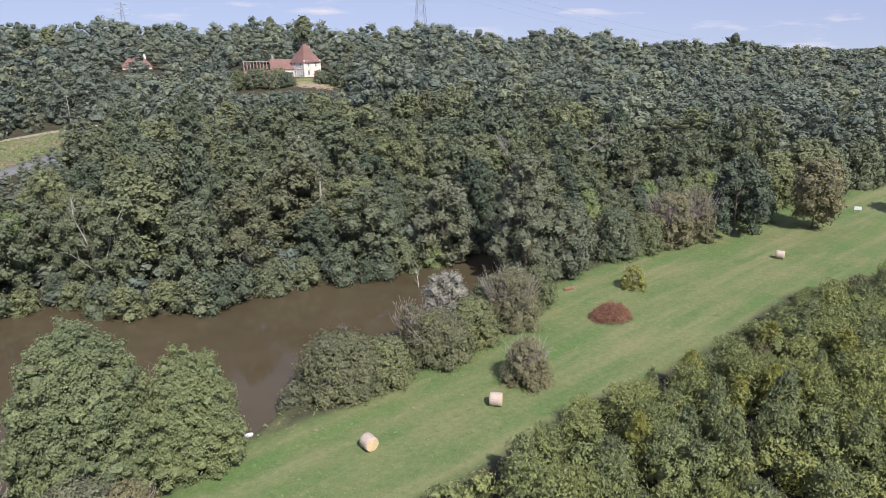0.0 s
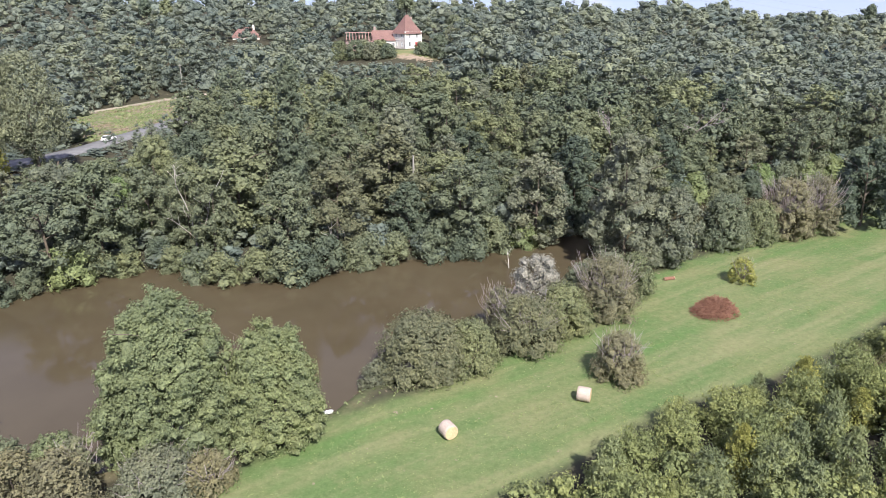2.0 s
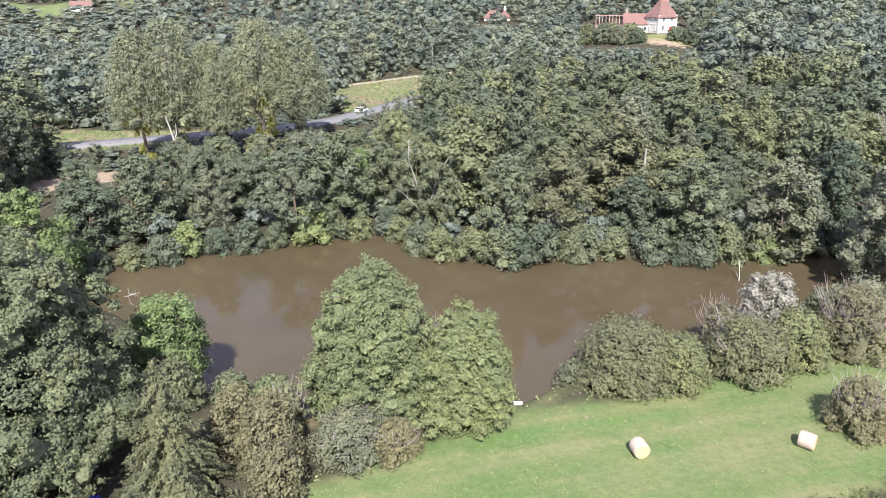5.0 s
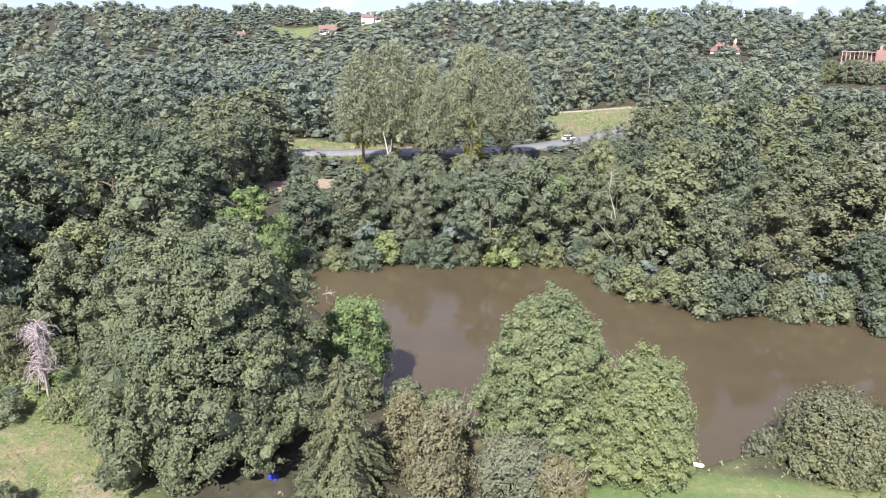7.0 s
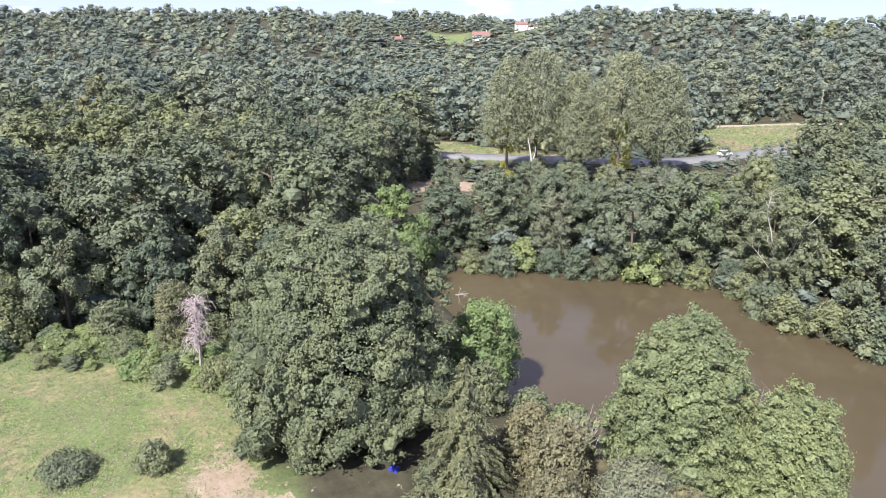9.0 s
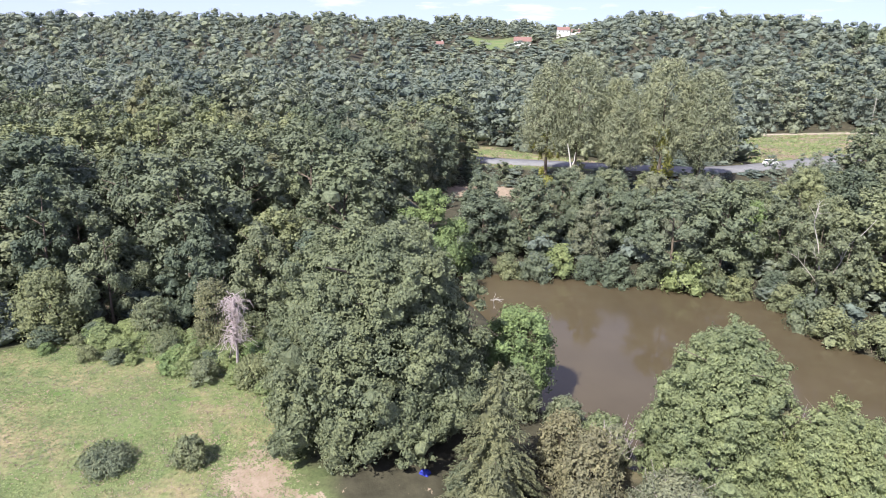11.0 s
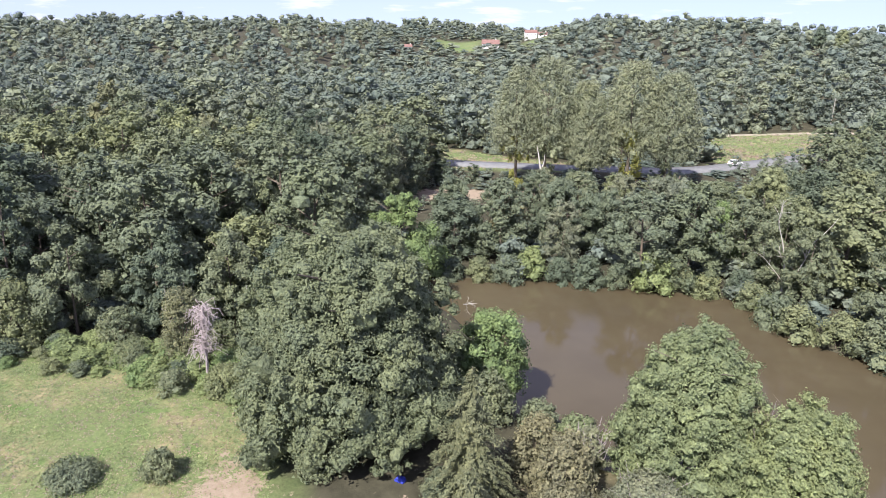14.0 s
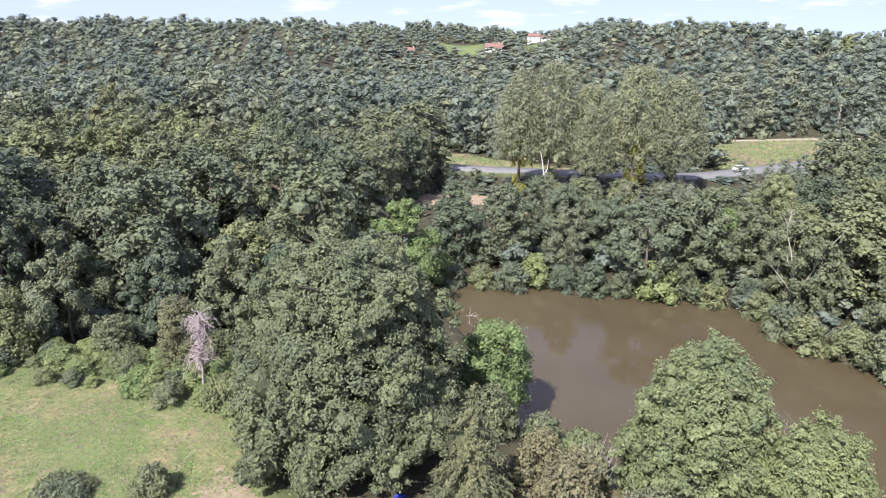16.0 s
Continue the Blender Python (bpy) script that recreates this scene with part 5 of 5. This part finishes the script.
add_box(bm, -4.14, -4.14, 3.3, 0.5, 0.5, 7.2), add_box(bm, 4.14, -4.14, 3.3, 0.5, 0.5, 7.2), add_box(bm, 0, -4.13, 3.4, 8.3, 0.12, 0.25), add_box(bm, -4.13, 0, 3.4, 0.12, 8.3, 0.25)
part("cornice", bm_mesh("cornice", bm, WALL), tower, "pale quoins and string course")
box_part("chimney", STONE, tower, 3.0, 1.5, 10.3, 0.9, 1.3, 4.2, 0.04, "stone chimney")
for x, z, w, h in ((-1.9, 5.1, 1.0, 1.7), (1.9, 5.1, 1.0, 1.7), (-1.9, 1.9, 1.0, 1.8)):
    window(tower, pose(x, -4.12, z), 0.85, h, False)
for y, z in ((-1.9, 5.1), (1.9, 5.1), (-1.9, 1.8), (1.9, 1.8)):
    window(tower, pose(-4.12, y, z, 0, 0, -90), 0.85, 1.7, False)
box_part("door", RED_PAINT, tower, 1.7, -4.12, 1.25, 1.3, 0.12, 2.5, 0.01, "red painted front door")
wing = thing("house_wing", "long low stone wing, half roofed in red tile, half bare rafters", "house", pose(-54.6, 261.4, HZ, 0, 0, 20) @ Matrix.Scale(0.9, 4))
walls("wall", wing, -9.5, 0.5, -3.6, 3.6, -1.5, 3.2, WALL)
gable_roof("roof", wing, -9.5, 0.5, -3.6, 3.6, 3.3, 3.6)
box_part("chimney", STONE, wing, -8.6, 0.6, 7.0, 0.9, 0.8, 2.6, 0.04, "small stone chimney")
for x in (-7.4, -4.4, -1.6):
    window(wing, pose(x, -3.62, 1.5), 0.9, 1.3, False)
walls("wall", wing, -20.5, -9.6, -3.6, 3.6, -1.5, 2.2, STONE)
for i in range(9):
    bm = bmesh.new()
    x = -20.2 + i * 1.28
    for s in (-1, 1):
        add_box(bm, x, s * 1.9, 4.4, 0.14, 5.2, 0.18, 0, Matrix.Rotation(-s * math.atan2(3.6, 3.8), 4, "X"))
    add_box(bm, x, 0, 3.2, 0.15, 6.4, 0.2)
    add_box(bm, x, 0, 4.4, 0.14, 0.14, 2.6)
    part("rafter", bm_mesh("rafter", bm, TIMBER), wing, "bare new timber truss")
box_part("ridge_beam", TIMBER, wing, -15.0, 0, 6.15, 11.0, 0.18, 0.24)
for s in (-1, 1):
    box_part("wall_plate", TIMBER, wing, -15.0, s * 3.35, 2.72, 11.0, 0.3, 0.22)


def small_house(name, label, x, y, z, turn, L, W, wall_h, rise, wall=WALL_FAR, hip=False):
    h = thing(name, label, "house", pose(x, y, z, 0, 0, turn))
    walls("wall", h, -L / 2, L / 2, -W / 2, W / 2, -9.0, wall_h, wall)
    if hip:
        hip_roof("roof", h, -L / 2, L / 2, -W / 2, W / 2, wall_h, rise, L * 0.45)
    else:
        bm = bmesh.new()
        for sx in (-1, 1):
            a = sx * L / 2
            add_poly(bm, [(a, -W / 2, wall_h), (a, W / 2, wall_h), (a, 0, wall_h + rise - 0.3), (a - sx * 0.4, -W / 2, wall_h), (a - sx * 0.4, W / 2, wall_h), (a - sx * 0.4, 0, wall_h + rise - 0.3)],
                     [(0, 1, 2), (3, 5, 4), (0, 3, 4, 1), (1, 4, 5, 2), (2, 5, 3, 0)])
        part("gable", bm_mesh("gable", bm, wall), h)
        gable_roof("roof", h, -L / 2, L / 2, -W / 2, W / 2, wall_h, rise)
    for k in range(max(2, int(L / 3.2))):
        window(h, pose(-L / 2 + (k + 0.5) * L / max(2, int(L / 3.2)), -W / 2 - 0.02, wall_h * 0.55), 1.0, 1.3, False)
    box_part("chimney", wall, h, L * 0.3, 0.5, wall_h + rise, 0.8, 0.8, 2.0, 0.03)
    return h


cz = one(height, *COTTAGE)
small_house("cottage", "pale stone cottage with a light red hipped roof among trees", COTTAGE[0], COTTAGE[1], cz - 2.4, 24, 11.0, 7.0, 3.4, 3.3, WALL, True)
for (x, y, z), (turn, L, W, hw, rise, lab) in zip(FARMS, ((60, 17, 10, 6.0, 3.5, "white farmhouse with a low red roof on the ridge"), (40, 12, 9, 5.0, 3.0, "white house beside a farmhouse on the ridge"),
                                        (55, 22, 11, 4.5, 5.0, "long red-roofed barn on the far hillside"), (60, 9, 7, 4.0, 3.0, "small white house among far trees"))):
    small_house("farmhouse", lab, x, y, z, turn, L * 0.68, W * 0.68, hw * 0.68, rise * 0.68)


def pylon(x, y, h, half, label):
    """A lattice pylon: four leaning legs, braces, three pairs of arms."""
    paths = []
    levels = np.linspace(0, 1, 9)
    at = lambda k, i: ((half * (1 - 0.86 * k)) * (1, 1, -1, -1)[i], (half * (1 - 0.86 * k)) * (1, -1, -1, 1)[i], h * k)
    for i in range(4):
        paths.append([(*at(k, i), 0.17 - 0.06 * k) for k in levels])
    for a, b in zip(levels[:-1], levels[1:]):
        for i in range(4):
            paths.append([(*at(a, i), 0.07), (*at(b, (i + 1) % 4), 0.07)])
            paths.append([(*at(a, (i + 1) % 4), 0.07), (*at(b, i), 0.07)])
    for k, L in ((0.72, 8.5), (0.83, 7.0), (0.94, 5.5)):
        for s in (-1, 1):
            paths.append([(0, 0, h * k, 0.22), (s * L, 0, h * k + 0.4, 0.1)])
            paths.append([(0, 0, h * (k + 0.045), 0.16), (s * L, 0, h * k + 0.4, 0.1)])
    v, f = tubes(paths, 4)
    ob = new("pylon", fast_mesh("pylon", v, f, STEEL))
    ob.matrix_basis = pose(x, y, one(height, x, y), 0, 0, 15)
    return tagged(ob, label, "pylon")


pylon(-15.5, 520, 56, 5.0, "tall grey steel lattice pylon on the ridge")
pylon(-283, 640, 40, 3.2, "distant grey steel lattice pylon behind the hill")
ZP = one(height, -15.5, 520)
for k, L in ((0.72, 8.5), (0.83, 7.0), (0.94, 5.5)):
    v, f = tubes([[(-15.5 + L + q * 420, 520 + q * 330, ZP + 56 * k - 60 * q - 40 * q * (1 - q), 0.05) for q in np.linspace(0, 1, 14)]], 4)
    tagged(new("power_cable", fast_mesh("power_cable", v, f, STEEL)), "thin dark power cable strung from a pylon", "cable")

# Utility pole at the track.
pz = one(height, -119, 221)
up_ = thing("utility_pole", "plain grey wooden utility pole beside the track", "pole", pose(-119, 221, pz))
v, f = tubes([[(0, 0, -0.5, 0.17), (0, 0, 5, 0.15), (0, 0, 10, 0.11)]], 10)
part("shaft", fast_mesh("shaft", v, f, POLE_WOOD, True), up_)
box_part("crossarm", POLE_WOOD, up_, 0, 0, 9.5, 1.4, 0.12, 0.12, 0.01)


# ---- road, track and car ----
def ribbon(name, line, half, lift, mat, label, category):
    p = np.array(line, float)
    t = np.r_[0, np.cumsum(np.hypot(*np.diff(p, axis=0).T))]
    s = np.arange(0, t[-1], 1.5)
    q = np.stack([np.interp(s, t, p[:, 0]), np.interp(s, t, p[:, 1])], -1)
    for _ in range(12):
        q[1:-1] = (q[:-2] + 2 * q[1:-1] + q[2:]) / 4
    d = unit(np.gradient(q, axis=0))
    nrm = np.stack([-d[:, 1], d[:, 0]], -1)
    vs, n = [], len(q)
    z = height(q[:, 0], q[:, 1]) + lift
    for off, dz in ((-half - 0.3, -0.5), (-half, 0.0), (0, 0.06), (half, 0.0), (half + 0.3, -0.5)):
        vs.append(np.column_stack([q + nrm * off, z + dz]))
    faces = [(a * n + i, a * n + i + 1, (a + 1) * n + i + 1, (a + 1) * n + i) for a in range(4) for i in range(n - 1)]
    return tagged(new(name, fast_mesh(name, np.concatenate(vs), np.array(faces)[:, ::-1], mat, True)), label, category, kind="structure")


ASPHALT = plain("worn_asphalt", (0.17, 0.168, 0.168), (0.25, 0.247, 0.245), 6.0, 0.95, 0.08, 0.0, 0.3, 0.01)
GRAVEL = plain("pale_gravel", (0.30, 0.26, 0.20), (0.42, 0.37, 0.29), 3.0, 0.95, 0.1, 0.0, 0.5, 0.03)
ribbon("road", ROAD, 2.9, 0.35, ASPHALT, "grey asphalt country road with grass verges", "road")
ribbon("track", TRACK, 1.2, 0.15, GRAVEL, "pale gravel track along a field", "track")

car = thing("car", "small white hatchback car on the road", "car", pose(-106.9, 159.5, one(height, -106.9, 159.5) + 0.36, 0, 0, 88))
prof = [(-2.0, 0.35), (-2.02, 0.75), (-1.9, 0.92), (-1.75, 0.98), (-1.35, 1.42), (-0.6, 1.5), (0.2, 1.46), (0.95, 0.98), (1.75, 0.86), (2.02, 0.66), (2.04, 0.35)]
bm = bmesh.new()
rows_ = [[bm.verts.new((x, s * (0.86 if z < 1.0 else 0.68), z)) for x, z in prof] for s in (-1, 1)]
for i in range(len(prof) - 1):
    bm.faces.new((rows_[0][i], rows_[0][i + 1], rows_[1][i + 1], rows_[1][i]))
bm.faces.new(rows_[0][::-1]), bm.faces.new(rows_[1]), bm.faces.new((rows_[0][0], rows_[1][0], rows_[1][-1], rows_[0][-1]))
bmesh.ops.bevel(bm, geom=list(bm.edges), offset=0.05, segments=2, affect="EDGES", profile=0.5)
part("body", bm_mesh("body", bm, WHITE, True), car)
box_part("rear_window", GLASS, car, -1.60, 0, 1.22, 0.05, 1.15, 0.42, 0.01, "dark rear window", Matrix.Rotation(math.atan2(0.4, 0.44), 4, "Y"))
box_part("windscreen", GLASS, car, 0.62, 0, 1.24, 0.05, 1.2, 0.62, 0.01, "dark windscreen", Matrix.Rotation(-math.atan2(0.75, 0.48), 4, "Y"))
for s in (-1, 1):
    box_part("side_window", GLASS, car, -0.45, s * 0.745, 1.22, 1.5, 0.05, 0.36, 0.01, "dark side window", Matrix.Rotation(s * 0.3, 4, "X"))
    box_part("tail_light", RED_PAINT, car, -1.99, s * 0.68, 0.8, 0.06, 0.2, 0.22, 0.01)
    box_part("headlight", GLASS, car, 1.99, s * 0.64, 0.68, 0.06, 0.3, 0.14, 0.01)
    for x in (-1.25, 1.3):
        bm = bmesh.new()
        bmesh.ops.create_cone(bm, cap_ends=True, segments=20, radius1=0.31, radius2=0.31, depth=0.2, matrix=Matrix.Translation((x, s * 0.8, 0.31)) @ Matrix.Rotation(math.pi / 2, 4, "X"))
        wheel = part("wheel", bm_mesh("wheel", bm, RUBBER), car)
        bm = bmesh.new()
        bmesh.ops.create_cone(bm, cap_ends=True, segments=16, radius1=0.19, radius2=0.17, depth=0.04, matrix=Matrix.Translation((x, s * 0.91, 0.31)) @ Matrix.Rotation(math.pi / 2, 4, "X"))
        part("rim", bm_mesh("rim", bm, STEEL), wheel)


# ---- meadow things ----
def hay_bale(x, y, turn, label):
    """A round bale on its side, net-wrapped, with a coiled straw face at each end."""
    t = thing("hay_bale", label, "hay bale", pose(x, y, one(height, x, y) - 0.04, 0, 0, turn), "hay bales in the meadow")
    bm = bmesh.new()
    rings_ = []
    rng = np.random.default_rng(int(abs(turn)))
    for u, rr in ((-0.6, 0.60), (-0.55, 0.66), (-0.3, 0.675), (0, 0.67), (0.3, 0.675), (0.55, 0.66), (0.6, 0.60)):
        rings_.append([bm.verts.new((u, math.cos(a) * rr * rng.uniform(0.985, 1.015), 0.66 + max(-0.62, math.sin(a) * rr * rng.uniform(0.985, 1.015)))) for a in np.linspace(0, 6.283, 29)[:-1]])
    for a, b in zip(rings_[:-1], rings_[1:]):
        for i in range(28):
            bm.faces.new((a[i], b[i], b[(i + 1) % 28], a[(i + 1) % 28]))
    part("wrap", bm_mesh("wrap", bm, NET, True), t, "pale net wrap")
    for s in (-1, 1):
        bm = bmesh.new()
        rs = [[bm.verts.new((s * (0.6 + 0.015 * (j % 2)), math.cos(a) * rr, 0.66 + max(-0.61, math.sin(a) * rr))) for a in np.linspace(0, 6.283, 29)[:-1]] for j, rr in enumerate((0.6, 0.48, 0.36, 0.24, 0.12))]
        for a, b in zip(rs[:-1], rs[1:]):
            for i in range(28):
                f_ = (a[i], a[(i + 1) % 28], b[(i + 1) % 28], b[i])
                bm.faces.new(f_ if s > 0 else f_[::-1])
        bm.faces.new(rs[-1] if s > 0 else rs[-1][::-1])
        part("end_face", bm_mesh("end_face", bm, STRAW, True), t, "golden coiled straw end")
    return t


hay_bale(-6.5, 51.6, -52, "round straw bale lying in the mown meadow")
hay_bale(5.1, 58.8, -12, "round straw bale lying in the mown meadow")
hay_bale(53.6, 103.2, -30, "round straw bale far along the meadow")

rng = np.random.default_rng(401)
paths = []
for _ in range(900):
    a, u = rng.uniform(0, 6.283), math.sqrt(rng.uniform(0, 1))
    x, y = math.cos(a) * u * 2.9, math.sin(a) * u * 2.2
    z = 2.0 * (1 - u ** 2.4) * rng.uniform(0.75, 1.05)
    d = unit(np.array([x * 0.5, y * 0.5, 0.2]) + rng.normal(size=3) * np.array([1, 1, 0.75]))
    L = rng.uniform(0.35, 0.9)
    p = np.array([x, y, max(z, 0.05)])
    r0 = rng.uniform(0.015, 0.045)
    paths.append([(*(p - d * L * 0.5), r0), (*(p + rng.normal(size=3) * 0.04), r0 * 0.9), (*(p + d * L * 0.5), r0 * 0.5)])
v, f = tubes(paths, 4)
pile = thing("brush_pile", "heap of dry reddish-brown cut branches in the meadow", "brush pile", plant(21.2, 79.8, 1.0, 1.0, 20))
part("brushwood", fast_mesh("brushwood", v, f, BRUSH), pile)
c = np.array([[0, 0, 0.3], [1.2, 0.4, 0.2], [-1.3, -0.2, 0.2], [0.3, -0.9, 0.2]])
rr_ = np.array([[1.7, 1.4, 1.4], [1.3, 1.2, 0.9], [1.3, 1.2, 0.9], [1.4, 0.9, 0.9]])
part("litter", crown_mesh("litter", BRUSH, *lobed(rng, c, rr_, 1400, 0.26, 0.9, low=-0.1, slim=0.4)), pile)

logs = thing("log", "short pale cut log lying in the grass", "log", plant(17.6, 89.6, 1, 1, 25))
v, f = tubes([[(-0.75, 0, 0.22, 0.24), (0, 0.03, 0.23, 0.23), (0.75, 0, 0.22, 0.22)]], 12)
part("bark", fast_mesh("bark", v, f, BRUSH, True), logs)
for s in (-1, 1):
    bm = bmesh.new()
    bmesh.ops.create_cone(bm, cap_ends=True, segments=14, radius1=0.23, radius2=0.22, depth=0.05, matrix=Matrix.Translation((s * 0.76, 0, 0.22)) @ Matrix.Rotation(math.pi / 2, 4, "Y"))
    part("cut_end", bm_mesh("cut_end", bm, STRAW), logs, "pale sawn end")

boat = thing("punt", "small white flat boat end at the water's edge", "boat", pose(-17.6, 53.6, one(height, -17.6, 53.6) + 0.12, 4, 8, 40) @ Matrix.Scale(0.5, 4))
bm = bmesh.new()
top_ = [(-0.9, -0.4), (0.7, -0.4), (0.95, 0), (0.7, 0.4), (-0.9, 0.4)]
a = [bm.verts.new((x * 0.86, y * 0.8, 0)) for x, y in top_]
b = [bm.verts.new((x, y, 0.36)) for x, y in top_]
c_ = [bm.verts.new((x * 0.9, y * 0.84, 0.36)) for x, y in top_]
d_ = [bm.verts.new((x * 0.8, y * 0.7, 0.08)) for x, y in top_]
for p, q in ((a, b), (b, c_), (c_, d_)):
    for i in range(5):
        j = (i + 1) % 5
        bm.faces.new((p[i], p[j], q[j], q[i]))
bm.faces.new(a[::-1]), bm.faces.new(d_)
part("hull", bm_mesh("hull", bm, WHITE), boat)
box_part("thwart", WHITE, boat, -0.1, 0, 0.30, 0.22, 0.66, 0.04, 0.005)

sign = thing("sign_board", "plain white board on two posts beyond the meadow", "sign", pose(82.0, 131.0, one(height, 82, 131), 0, 0, -25))
box_part("board", WHITE, sign, 0, 0, 0.95, 1.3, 0.05, 0.7, 0.01)
for s in (-1, 1):
    box_part("post", POLE_WOOD, sign, s * 0.5, 0.04, 0.4, 0.08, 0.08, 1.0, 0.005)

tarp = thing("tarpaulin", "crumpled blue tarpaulin draped over a low stack under the oak", "tarpaulin", pose(-39.2, 27.6, one(height, -39.2, 27.6), 0, 0, 30) @ Matrix.Scale(0.34, 4))
bm = bmesh.new()
bmesh.ops.create_grid(bm, x_segments=14, y_segments=14, size=1.0)
rng = np.random.default_rng(77)
for v_ in bm.verts:
    e = max(abs(v_.co.x), abs(v_.co.y))
    v_.co = Vector((v_.co.x * 1.2, v_.co.y * 0.9, max(0.02, 1.05 * (1 - e ** 4)) + rng.normal() * 0.03))
part("sheet", bm_mesh("sheet", bm, BLUE, True), tarp)

# Bare earth scar on the far bank, under the alders.
rng = np.random.default_rng(88)
scar = new("earth_bank", fast_mesh("earth_bank", (ICO2_V * (1 + 0.15 * rng.normal(size=(len(ICO2_V), 1)))) * np.array([0.9, 0.5, 0.6]), ICO2_F, plain("clay", (0.28, 0.19, 0.13), (0.40, 0.29, 0.20), 2.0, 0.95), True))
scar.matrix_basis = pose(-41.6, 83.4, 0.15)
tagged(scar, "small bare clay bank at the water's edge", "earth bank")


# ---- grass and weeds ----
def tufts(name, label, seed, count, poly, size, mat, band=None, tall=1.0):
    """Upright blades and weeds scattered in an outline, or along its edge within a band."""
    rng = np.random.default_rng(seed)
    q = np.array(poly, float)
    p = np.repeat(rng.uniform(q.min(0) - 3, q.max(0) + 3, (count * 6 // 7, 2)), 7, 0) + rng.normal(size=(count * 6 // 7 * 7, 2)) * size
    s = side(p[:, 0], p[:, 1], poly)
    keep = (s < 0) if band is None else (np.abs(s - band[0]) < band[1])
    keep &= (side(p[:, 0], p[:, 1], RIVER) > 0.3) & (np.hypot(p[:, 0], p[:, 1]) < 260) & (np.hypot((p[:, 0] + 43.5) / 1.5, p[:, 1] - 15.8) + 0.8 * ripple(p[:, 0], p[:, 1], 0.9, 4.0) > rng.uniform(0.6, 3.2, len(p)))
    keep &= ripple(p[:, 0], p[:, 1], 3.1, seed) + 0.6 * ripple(p[:, 0], p[:, 1], 9.0, seed) > rng.uniform(-0.9, 0.9, len(p))
    p = p[keep][:count]
    at = np.column_stack([p, height(p[:, 0], p[:, 1]) + size * 0.3 * tall])
    way = np.array([0, 0, 0.45 * tall]) + rng.normal(size=(len(p), 3)) * np.array([0.8, 0.8, 0.3])
    v, f = leaf_tris(rng, at, unit(np.array([0.3, -0.4, 0.9]) + rng.normal(size=(len(p), 3)) * 0.4), size, 0.7, way)
    return tagged(new(name, fast_mesh(name, v, f, mat)), label, "grass", kind="stuff")


DRY = foliage("dry_grass", (0.26, 0.22, 0.125), 0.0)
tufts("rough_grass", "patchy green rough grass in the clearing", 501, 90000, CLEARING, 0.13, WEED)
tufts("dry_grass", "dry straw-coloured grass in the clearing", 502, 26000, CLEARING, 0.13, DRY)
tufts("mown_grass", "short mown grass blades in the meadow", 507, 60000, MEADOW[:12] + MEADOW[-9:], 0.09, LAWN)
tufts("bank_weeds", "tall green weeds along the river bank", 503, 22000, MEADOW, 0.28, WEED, (1.6, 1.6), 1.3)
tufts("field_weeds", "tall rough weeds in the field by the road", 504, 9000, FIELD, 0.5, WEED)
tufts("field_dry_weeds", "reddish dry weeds in the field by the road", 505, 4000, FIELD, 0.5, DRY)
tufts("verge_grass", "rough grass on the road verge", 506, 5000, VERGE, 0.45, WEED)
tufts("verge_straw", "dry straw-coloured grass on the road verge", 508, 9000, VERGE, 0.4, DRY)
